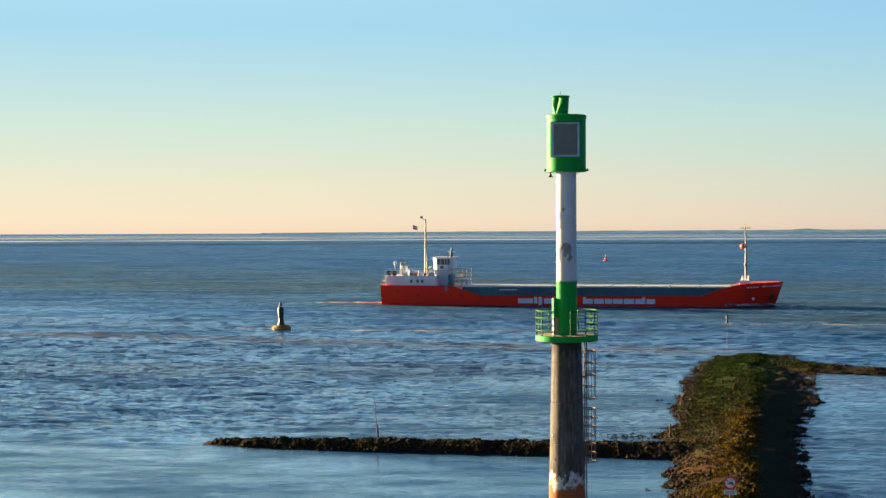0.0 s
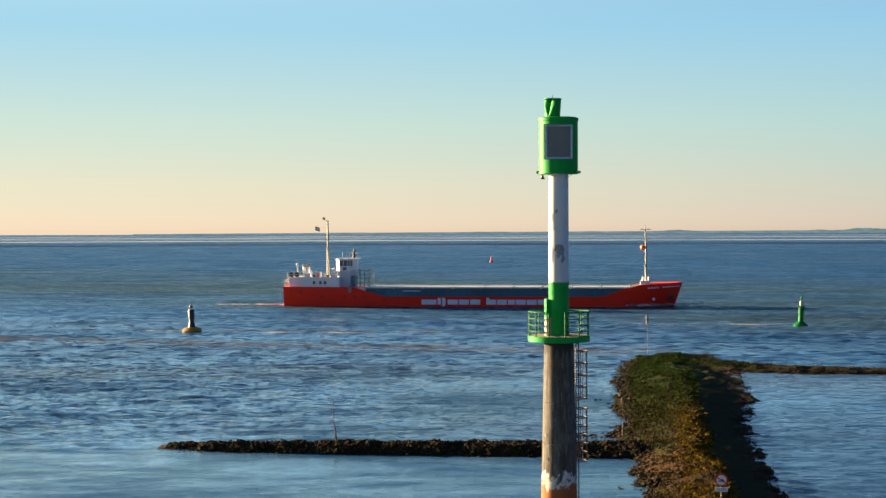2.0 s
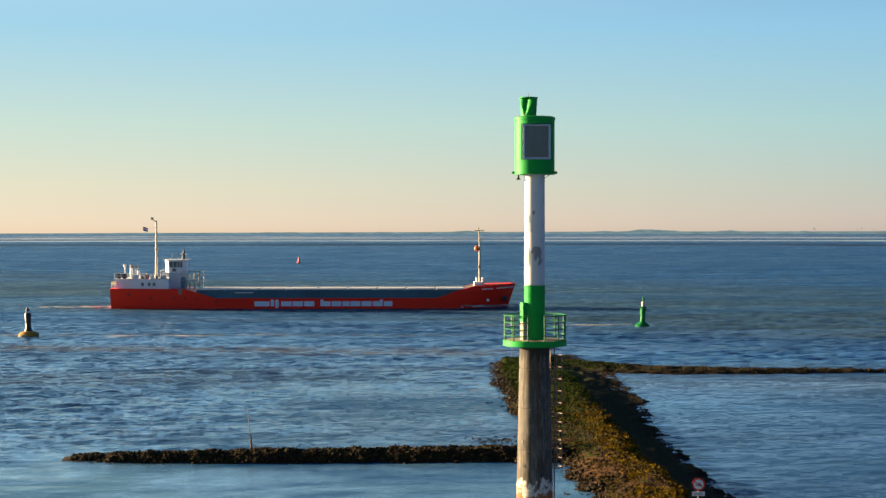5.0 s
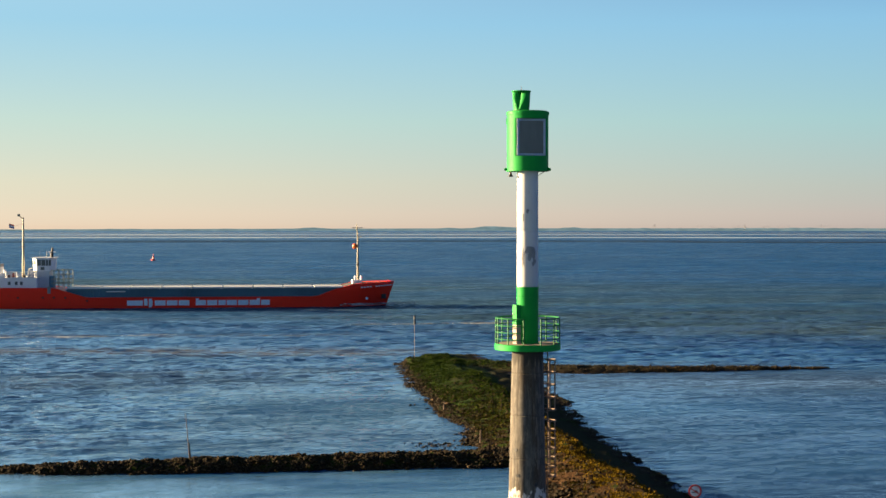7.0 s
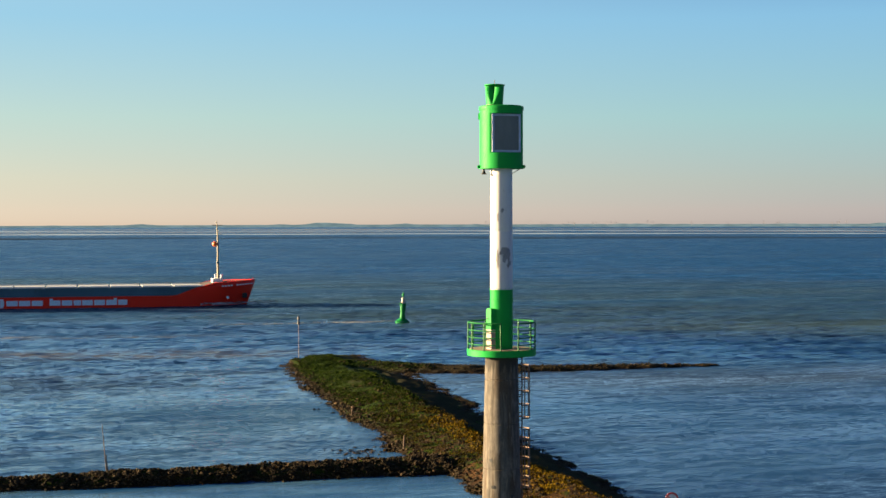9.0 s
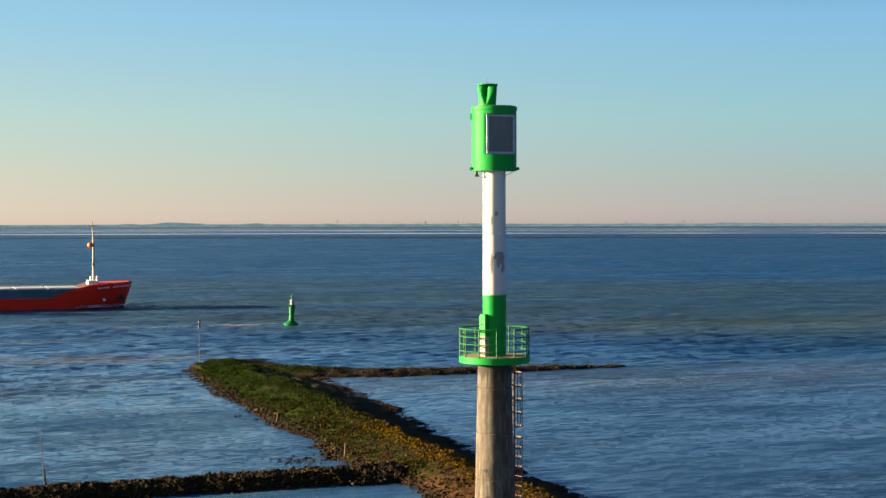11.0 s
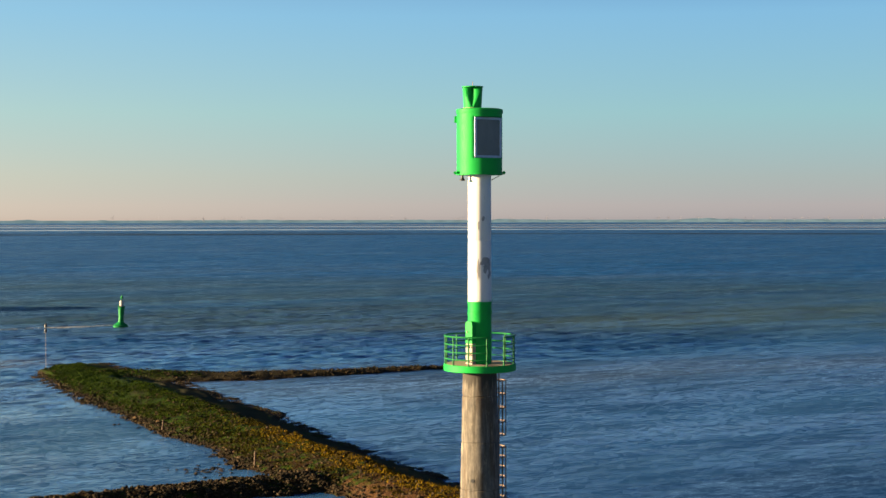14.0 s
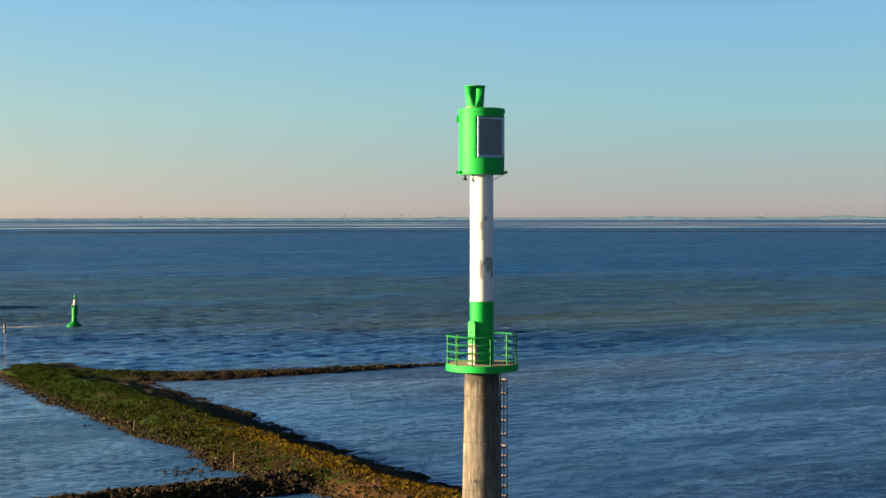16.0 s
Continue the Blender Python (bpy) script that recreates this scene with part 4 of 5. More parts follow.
def build_ship():
    ship = thing("cargo_ship", "low red coaster with blue-grey hatches and white wheelhouse under way", "cargo ship",
                 Matrix.Translation((SHIP_X, SHIP_Y, 0)) @ Matrix.Rotation(radians(SHIP_TURN), 4, "Z"))
    L, B = 67.5, 5.4

    def sheer(x):
        return float(np.interp(x, (0, 11.6, 12.8, 17.0, 17.8, 53.6, 54.6, 57.5, 60.6, 67.5), (3.35, 3.25, 3.15, 1.85, 1.72, 1.72, 1.85, 2.95, 3.72, 4.0)))

    bm = bm_new()
    us = sorted(set(list(np.linspace(0, 4, 6)) + list(np.linspace(4, 52, 26)) + list(np.linspace(52, 67.5, 24)) + [11.6, 12.8, 17.0, 17.8, 53.6, 54.6]))
    grid = []
    for u in us:
        row = []
        for v in (0.0, 0.25, 0.4, 0.6, 0.85, 1.0):
            over = max(0.0, (u - 55) / 12.5)
            zt = sheer(u)
            z = -1.5 + v * (zt + 1.5)
            bow_top = B * (1 - over ** 3.2)
            bow_low = B * (1 - min(1, over * 1.08) ** 2.0)
            stern = B * min(1.0, 0.90 + 0.10 * (u / 4) ** 0.6)
            low = B * min(1.0, 0.80 + 0.20 * (u / 6))
            hb = (bow_low + (bow_top - bow_low) * v) if u > 30 else (low + (stern - low) * min(1, v * 1.9))
            x = u - over ** 2 * 1.9 * (1 - v) + (0.25 * (1 - v) if u < 1 else 0)
            row.append((x, max(hb, 0.02), z))
        grid.append(row)
    left = [[bm.verts.new((x, y, z)) for x, y, z in r] for r in grid]
    right = [[bm.verts.new((x, -y, z)) for x, y, z in r] for r in grid]
    for side in (left, right):
        for a, b in zip(side, side[1:]):
            for i in range(5):
                bm.faces.new((a[i], b[i], b[i + 1], a[i + 1]))
    decks = []
    for u, a, b, c, d in zip(us, left, left[1:], right, right[1:]):
        bm.faces.new((a[0], c[0], d[0], b[0]))
        if u < 57.4:
            bm.faces.new((a[5], b[5], d[5], c[5]))
        else:
            decks.append([v.co.copy() for v in (a[5], b[5], d[5], c[5])])
    for i in range(5):
        bm.faces.new((left[0][i], left[0][i + 1], right[0][i + 1], right[0][i]))
        bm.faces.new((left[-1][i], right[-1][i], right[-1][i + 1], left[-1][i + 1]))
    hull = part("hull", bm, M["red"], ship, "bright red steel hull", smooth=True)
    plating = hull.modifiers.new("plating", "SOLIDIFY")
    plating.thickness, plating.offset = 0.12, -1.0

    # the sunken foredeck inside the bulwark
    bm = bm_new()
    for quad in decks:
        bm.faces.new([bm.verts.new((p.x - 0.1, p.y * 0.985, p.z - 0.05)) for p in quad])
    bmesh.ops.remove_doubles(bm, verts=bm.verts[:], dist=0.01)
    part("foredeck", bm, M["deckred"], ship, "dull oxide-red foredeck")

    def side_y(x):
        over = max(0.0, (x - 55) / 12.5)
        return -(B * (1 - over ** 2.6)) - 0.03

    # portholes and scuppers in the quarter
    for x, z in ((6.8, 1.75), (10.7, 1.75), (12.4, 1.75), (14.2, 1.7), (3.2, 2.4), (17.6, 1.2)):
        bm = bm_new()
        rod(bm, (x, -B - 0.03, z), (x, -B + 0.1, z), 0.17, seg=14)
        part("porthole", bm, M["black"], hull)
    # thruster mark and anchor pocket
    bm = bm_new()
    rod(bm, (62.6, side_y(62.6) - 0.25, 1.3), (62.6, side_y(62.6) + 0.9, 1.3), 0.22, seg=20)
    part("thruster_mark", bm, M["letter"], hull)
    bm = bm_new()
    box(bm, 65.2, 66.0, -1.7, 0.6, 1.1, 1.9)
    part("anchor_pocket", bm, M["black"], hull, "dark anchor recess", bevel=0.15)
    # rubbing strake
    bm = bm_new()
    box(bm, 19, 54, -B - 0.06, -B + 0.02, 1.5, 1.62)
    box(bm, 19, 54, B - 0.02, B + 0.06, 1.5, 1.62)
    part("strake", bm, M["red"], hull)
    # plain pale blocks where the owner's lettering stands: width, ascender, descender
    x = 23.9
    for w, up, down, gap in ((2.5, 0, 0, .2), (.55, 1, 0, .2), (.6, 1, 1, .35), (1.7, 0, 0, .2), (1.7, 0, 0, .2), (1.7, 0, 0, 1.0),
                             (1.65, 1, 0, .2), (1.6, 0, 0, .2), (1.15, 0, 0, .15), (1.65, 0, 0, .2), (1.65, 0, 0, .2), (1.65, 1, 0, .2), (1.4, 0, 0, .2)):
        bm = bm_new()
        y0 = -B - 0.045
        box(bm, x, x + w, y0, y0 + 0.06, 0.40, 1.22)
        if up:
            ux = x if w < 1.64 or x < 39 else x + w - 0.5
            box(bm, ux, ux + 0.5, y0, y0 + 0.06, 1.22, 1.55)
        if down:
            box(bm, x, x + 0.5, y0, y0 + 0.06, 0.12, 0.40)
        part("letter_block", bm, M["letter"], hull, "white lettering block tinted blue for skylit shade")
        x += w + gap
    x = 61.6
    for w in (.42, .42, .42, .42, 0, .42, .42, .42, .4, .4, .4):
        if w:
            bm = bm_new()
            yy = side_y(x + 0.2)
            box(bm, x, x + w * 0.8, yy - 0.35, yy + 0.5, 3.05 + (x - 61.6) * 0.05, 3.22 + (x - 61.6) * 0.05)
            part("name_block", bm, M["letter"], hull)
        x += 0.5
    # hatch coaming with stiffeners and covers
    bm = bm_new()
    box(bm, 14.2, 59.2, -4.5, 4.5, 1.4, 3.06)
    coam = part("hatch_coaming", bm, M["coaming"], ship, "blue-grey hatch coaming with stiffeners")
    for sy in (-1, 1):
        bm = bm_new()
        box(bm, 14.2, 59.2, sy * 4.72 - 0.2, sy * 4.72 + 0.2, 2.84, 2.93)
        part("coaming_rail", bm, M["coaming"], coam)
    for i in range(46):
        x = 14.6 + i * 0.965
        for sy in (-1, 1):
            bm = bm_new()
            box(bm, x - 0.05, x + 0.05, sy * 4.65 - 0.16, sy * 4.65 + 0.16, 1.6, 2.84)
            part("stiffener", bm, M["coaming"], coam)
    for i in range(9):
        x = 14.4 + i * 4.95
        bm = bm_new()
        box(bm, x + 0.05, x + 4.72, -4.75, 4.75, 3.08, 3.24)
        cover = part("hatch_cover", bm, M["trunk"], ship, "pale steel hatch cover", bevel=0.03)
        for sy in (-1, 1):
            bm = bm_new()
            box(bm, x + 0.12, x + 4.65, sy * 4.86 - 0.1, sy * 4.86 + 0.1, 3.12, 3.34)
            part("cover_edge", bm, M["hatch"], cover)
            bm = bm_new()
            box(bm, x + 4.55, x + 4.85, sy * 4.9 - 0.14, sy * 4.9 + 0.14, 3.02, 3.36)
            part("cleat", bm, M["hatch"], cover, bevel=0.03)
    bm = bm_new()
    box(bm, 20.6, 23.6, -4.95, -4.6, 2.55, 2.72)
    part("pipe_box", bm, M["hatch"], coam)
    # bulwark rail openings along the deck
    for i in range(18):
        x = 20.5 + i * 1.9
        bm = bm_new()
        rod(bm, (x, -B + 0.06, 1.6), (x, -B + 0.06, 2.35), 0.03, seg=6)
        part("deck_stanchion", bm, M["coaming"], ship)
    bm = bm_new()
    rod(bm, (20.5, -B + 0.06, 2.35), (53.0, -B + 0.06, 2.35), 0.025, seg=6)
    part("deck_rail", bm, M["coaming"], ship)
    # poop house
    bm = bm_new()
    box(bm, 1.0, 9.6, -4.4, 4.4, 3.2, 4.85)
    house = part("deck_house", bm, M["house"], ship, "white deck house", bevel=0.06)
    for x in (5.1, 6.2, 7.0):
        bm = bm_new()
        box(bm, x, x + 0.42, -4.43, -4.2, 3.75, 4.3)
        part("window", bm, M["glass"], house)
    for x in (2.6,):
        bm = bm_new()
        m = Matrix.Translation((x, -4.42, 4.0)) @ Matrix.Rotation(radians(90), 4, "X")
        bmesh.ops.create_cone(bm, cap_ends=False, segments=20, radius1=0.36, radius2=0.36, depth=0.12, matrix=m)
        part("lifebuoy", bm, M["orange"], house)
    bm = bm_new()
    box(bm, 0.6, 9.8, -4.6, 4.6, 4.85, 4.95)
    part("boat_deck", bm, M["house"], ship)
    # tower of the wheelhouse
    bm = bm_new()
    box(bm, 9.3, 11.3, -2.6, 2.6, 3.2, 5.95)
    part("bridge_trunk", bm, M["trunk"], ship, "pale grey bridge trunk", bevel=0.05)
    bm = bm_new()
    plan = [(8.7, -1.6), (9.4, -2.7), (11.4, -2.7), (12.0, -1.2), (12.0, 1.2), (11.4, 2.7), (9.4, 2.7), (8.7, 1.6)]
    a = [bm.verts.new((x, y, 5.9)) for x, y in plan]
    b = [bm.verts.new((10.4 + (x - 10.4) * 1.06, y * 1.04, 8.0)) for x, y in plan]
    bm.faces.new(a)
    bm.faces.new(b[::-1])
    for i in range(8):
        j = (i + 1) % 8
        bm.faces.new((a[i], b[i], b[j], a[j]))
    wh = part("wheelhouse", bm, M["house"], ship, "white wheelhouse with dark windows", bevel=0.06)
    for x0, x1 in ((9.45, 10.05), (10.15, 10.75), (10.85, 11.2), (11.3, 11.62)):
        bm = bm_new()
        box(bm, x0, x1, -2.84, -2.4, 6.8, 7.78)
        part("window", bm, M["glass"], wh, bevel=0.03)
    bm = bm_new()
    box(bm, -0.3, 0.3, -0.04, 0.04, 6.95, 7.65, Matrix.Translation((8.96, -2.25, 0)) @ Matrix.Rotation(radians(-50.7), 4, "Z"))
    part("window", bm, M["glass"], wh)
    bm = bm_new()
    box(bm, 10.0, 10.6, -2.80, -2.4, 6.1, 6.6)
    part("window", bm, M["glass"], wh, bevel=0.03)
    bm = bm_new()
    box(bm, 8.5, 12.3, -2.9, 2.9, 8.0, 8.1)
    part("wheelhouse_roof", bm, M["house"], wh, bevel=0.03)
    bm = bm_new()
    rod(bm, (11.4, 0, 8.1), (11.55, 0, 9.7), 0.28, 0.16, 10)
    rm = part("radar_mast", bm, M["black"], ship, "dark radar mast")
    bm = bm_new()
    box(bm, 10.9, 12.1, -0.15, 0.15, 8.9, 9.06)
    part("radar_scanner", bm, M["house"], rm, bevel=0.03)
    part("whip_aerial", bm_rod((10.5, 0.8, 8.1), (10.5, 0.8, 9.2), 0.05), M["black"], ship)
    part("whip_aerial", bm_rod((9.8, -1.8, 8.1), (9.8, -1.8, 9.2), 0.035), M["black"], ship)
    # aft mast with yard, light and flag
    mast = part("aft_mast", bm_rod((6.9, 0, 4.9), (6.9, 0, 14.6), 0.24, 0.12), M["mast"], ship, "tall buff steel mast", smooth=True)
    bm = bm_new()
    rod(bm, (6.9, 0, 14.3), (6.2, 0, 14.9), 0.06, seg=6)
    rod(bm, (6.3, 0, 9.8), (7.4, 0, 9.8), 0.06, seg=6)
    rod(bm, (6.9, -1.0, 11.3), (6.9, 1.0, 11.3), 0.05, seg=6)
    box(bm, 6.0, 6.4, -0.15, 0.15, 14.75, 15.15)
    part("yard", bm, M["mast"], mast)
    bm = bm_new()
    rod(bm, (6.9, 0, 13.6), (5.5, 0, 13.2), 0.012, seg=4)
    part("flag_line", bm, M["steel"], mast)
    for k, mm in enumerate(("red_flag", "house", "blueflag")):
        bm = bm_new()
        m = Matrix.Translation((5.5, 0, 13.35 - 0.22 * k)) @ Matrix.Rotation(radians(18), 4, "Y")
        box(bm, -0.85, 0, -0.015, 0.015, -0.22, 0, m)
        part("flag_stripe", bm, M["signred"] if k == 0 else M[mm], mast)
    # funnels, vents and drums on the boat deck
    for x in (2.95, 3.7):
        bm = bm_new()
        rod(bm, (x, -1.2, 4.9), (x, -1.2, 7.0), 0.30, 0.26, 14)
        fun = part("funnel", bm, M["hatch"], ship, "short pale funnel with dark top", smooth=True)
        bm = bm_new()
        rod(bm, (x, -1.2, 6.6), (x, -1.2, 7.12), 0.30, 0.28, 14)
        part("funnel_top", bm, M["bare"], fun)
    for x, r in ((1.3, 0.42), (2.2, 0.42)):
        bm = bm_new()
        rod(bm, (x, -3.9, 5.4), (x, -3.0, 5.4), r, seg=16)
        box(bm, x - 0.15, x + 0.15, -3.8, -3.1, 4.95, 5.2)
        part("liferaft_drum", bm, M["black"], ship)
    bm = bm_new()
    rod(bm, (2.1, -2.6, 4.9), (2.1, -2.6, 7.0), 0.1, seg=8)
    bmesh.ops.create_uvsphere(bm, u_segments=12, v_segments=8, radius=0.28, matrix=Matrix.Translation((2.1, -2.6, 7.1)))
    part("dome_aerial", bm, M["house"], ship)
    for x0, x1, y, h in ((3.6, 4.6, -3.6, 0.7), (5.0, 6.3, -3.0, 0.9), (6.6, 7.2, -3.8, 0.6), (8.0, 9.0, -2.6, 1.0)):
        bm = bm_new()
        box(bm, x0, x1, y - 0.4, y + 0.4, 4.95, 4.95 + h)
        part("deck_locker", bm, M["house"], ship, bevel=0.05)
    for x, y, z, h, mat in ((5.2, -4.0, 4.95, 0.45, "steel"), (5.9, -3.4, 4.95, 0.7, "orange"), (7.6, -3.9, 4.95, 0.5, "wood"), (4.3, -2.2, 4.95, 1.2, "alu"), (8.3, -3.9, 3.3, 0.8, "steel")):
        bm = bm_new()
        lathe(bm, [(0.16, z), (0.24, z + 0.06), (0.24, z + h - 0.06), (0.14, z + h)], 14, (x, y))
        part("deck_drum", bm, M[mat], ship, smooth=True)
    for x in (3.4, 8.4):
        bm = bm_new()
        rod(bm, (x, -4.45, 4.9), (x, -4.45, 6.3), 0.07, seg=8)
        rod(bm, (x, -4.45, 6.3), (x + 0.6, -5.0, 6.5), 0.06, seg=8)
        part("davit", bm, M["mast"], ship, "buff boat davit")
    # rails round the poop
    for z in (4.1, 4.55):
        bm = bm_new()
        rod(bm, (0.15, -4.3, z), (0.15, 4.3, z), 0.03, seg=6)
        rod(bm, (0.15, -4.3, z), (1.0, -4.5, z), 0.03, seg=6)
        part("rail", bm, M["cage"], ship)
    for y in np.linspace(-4.3, 4.3, 8):
        part("rail_post", bm_rod((0.15, y, 3.3), (0.15, y, 4.6), 0.03), M["cage"], ship)
    for z in (5.4, 5.85):
        part("rail", bm_rod((0.7, -4.5, z), (9.4, -4.5, z), 0.025), M["house"], ship)
    for x in np.linspace(0.7, 9.4, 9):
        part("rail_post", bm_rod((x, -4.5, 4.9), (x, -4.5, 5.87), 0.025), M["house"], ship)
    # stairs up to the bridge
    bm = bm_new()
    for y in (-4.0, -3.3):
        a, b = Vector((6.4, y, 3.4)), Vector((9.3, y, 6.0))
        rod(bm, a, b, 0.11, seg=6)
    for k in range(9):
        p = Vector((6.4, 0, 3.4)).lerp(Vector((9.3, 0, 6.0)), (k + 0.5) / 9)
        box(bm, p.x - 0.15, p.x + 0.15, -4.0, -3.3, p.z - 0.03, p.z + 0.03)
    part("stairs", bm, M["alu"], ship)
    # pale tube cage before the bridge
    cage = part("cage_frame", bm_rod((12.1, -2.6, 3.2), (12.1, -2.6, 6.0), 0.06), M["cage"], ship, "pale yellow tubular cage")
    for x in (12.9, 13.7, 14.5):
        for y in (-2.6, 2.6):
            part("cage_post", bm_rod((x, y, 3.2), (x, y, 6.1), 0.055), M["cage"], cage)
    part("cage_post", bm_rod((12.1, 2.6, 3.2), (12.1, 2.6, 6.0), 0.06), M["cage"], cage)
    for z in (3.9, 4.6, 5.3, 6.05):
        for y in (-2.6, 2.6):
            part("cage_bar", bm_rod((11.6, y, z), (14.5, y, z), 0.045), M["cage"], cage)
        part("cage_bar", bm_rod((14.5, -2.6, z), (14.5, 2.6, z), 0.045), M["cage"], cage)
    bm = bm_new()
    box(bm, 11.35, 12.05, -2.4, 0.0, 3.2, 5.1)
    part("ventilator", bm, M["coaming"], ship, bevel=0.05)
    bm = bm_new()
    box(bm, 11.4, 11.9, -5.5, -5.2, 2.4, 3.5)
    part("bollard", bm, M["bare"], ship, bevel=0.05)
    # foredeck: breakwater box, mast with yard, signal ball
    bm = bm_new()
    box(bm, 60.4, 62.0, -1.6, 1.6, 3.4, 4.25)
    part("fore_locker", bm, M["hatch"], ship, "pale foredeck locker", bevel=0.06)
    for x in (60.9, 61.9):
        part("vent_pipe", bm_rod((x, -1.0, 4.2), (x, -1.0, 4.95), 0.2), M["hatch"], ship)
    fm = part("fore_mast", bm_rod((61.4, 0, 4.2), (61.4, 0, 10.8), 0.21, 0.14), M["mast"], ship, "buff foremast with yard and signal ball", smooth=True)
    part("mast_head", bm_rod((61.4, 0, 10.8), (61.2, 0, 13.6), 0.14, 0.06), M["mast"], fm)
    bm = bm_new()
    rod(bm, (60.5, 0, 12.9), (62.2, 0, 12.9), 0.06, seg=6)
    rod(bm, (61.4, -1.2, 12.0), (61.4, 1.2, 12.0), 0.05, seg=6)
    rod(bm, (61.4, 0, 11.2), (62.1, 0, 11.5), 0.05, seg=6)
    part("yard", bm, M["mast"], fm)
    bm = bm_new()
    bmesh.ops.create_uvsphere(bm, u_segments=20, v_segments=12, radius=0.46, matrix=Matrix.Translation((60.9, -0.4, 9.85)))
    part("signal_ball", bm, M["orange"], fm, "orange signal ball", smooth=True)
    bm = bm_new()
    rod(bm, (61.3, -0.3, 6.6), (61.3, -0.3, 7.0), 0.2, seg=10)
    part("mast_lamp", bm, M["black"], fm)
    for i in range(7):
        x = 62.6 + i * 0.75
        part("bow_rail_post", bm_rod((x, -max(0.3, -side_y(x) - 0.3), sheer(x)), (x, -max(0.3, -side_y(x) - 0.3), sheer(x) + 0.35), 0.03), M["red"], ship)
    return ship


def bm_rod(a, b, r, r1=None):
    bm = bm_new()
    rod(bm, a, b, r, r1, 10)
    return bm


ship = build_ship()


def foam_patch(name, pts, label, rise=0.16):
    """A drift of broken foam just over the water, along a line of (x, y, half width)."""
    verts, faces = [], []
    for i, (x, y, w) in enumerate(pts):
        for k in range(5):
            f = (k - 2) / 2
            verts.append((x, y + f * w, 0.20 + rise * (1 - abs(f)) + 0.04 * noise.noise(Vector((x, y + k, 4)))))
    for i in range(len(pts) - 1):
        for k in range(4):
            a = 5 * i + k
            faces.append((a, a + 1, a + 6, a + 5))
    ob = sheet(name, verts, faces, M["foam"])
    tagged(ob, label, "foam", kind="stuff")


# ---- buoys and marks ----
def build_green_buoy():
    b = thing("green_buoy", "green lateral buoy with weathered lantern afloat", "buoy", pose(36.6, 141.5, 0, 1.5, 2, 0))
    bm = bm_new()
    lathe(bm, [(0.7, -0.5), (0.92, -0.1), (0.95, 0.2), (0.75, 0.36), (0.36, 0.62), (0.29, 1.5), (0.36, 1.55), (0.36, 2.45), (0.28, 2.52)], 28)
    part("float", bm, M["buoygreen"], b, smooth=True)
    bm = bm_new()
    box(bm, -0.42, 0.42, -0.06, 0.06, 2.2, 2.7)
    part("fin", bm, M["buoygreen"], b)
    bm = bm_new()
    lathe(bm, [(0.25, 2.6), (0.25, 3.25), (0.2, 3.35)], 20)
    part("lantern_body", bm, M["lantern"], b, "weathered grey lantern body", smooth=True)
    bm = bm_new()
    lathe(bm, [(0.06, 3.3), (0.06, 3.6), (0.22, 3.62), (0.02, 4.1)], 14)
    part("topmark", bm, M["buoygreen"], b, "green cone topmark")


def build_yellow_buoy():
    b = thing("black_and_yellow_buoy", "black pillar buoy on a yellow float", "buoy", pose(-42.6, 130.5, 0, 0, -2, 0))
    bm = bm_new()
    lathe(bm, [(0.9, -0.5), (1.22, -0.05), (1.25, 0.3), (1.0, 0.5), (0.55, 0.62)], 28)
    part("float", bm, M["yellow"], b, "yellow float", smooth=True)
    bm = bm_new()
    lathe(bm, [(0.5, 0.6), (0.36, 1.0), (0.30, 1.6), (0.36, 1.65), (0.40, 2.7), (0.3, 2.9)], 24)
    part("pillar", bm, M["black"], b, smooth=True)
    bm = bm_new()
    lathe(bm, [(0.05, 2.9), (0.05, 3.1), (0.3, 3.12), (0.03, 3.6)], 14)
    part("topmark", bm, M["black"], b)


def build_red_buoy():
    b = thing("red_buoy", "distant red can buoy afloat", "buoy", pose(-9.0, 545, 0, 0, 3, 0) @ Matrix.Scale(0.68, 4))
    bm = bm_new()
    lathe(bm, [(0.9, -0.5), (1.3, 0.0), (1.3, 0.5), (0.9, 0.7), (0.7, 0.8)], 20)
    part("float", bm, M["buoyred"], b, smooth=True)
    bm = bm_new()
    lathe(bm, [(0.7, 0.8), (0.55, 1.6), (0.55, 2.6), (0.3, 2.7)], 20)
    part("pillar", bm, M["buoyred"], b, smooth=True)
    bm = bm_new()
    lathe(bm, [(0.08, 2.6), (0.08, 2.9), (0.35, 2.95), (0.35, 3.6)], 14)
    part("topmark", bm, M["buoyred"], b)


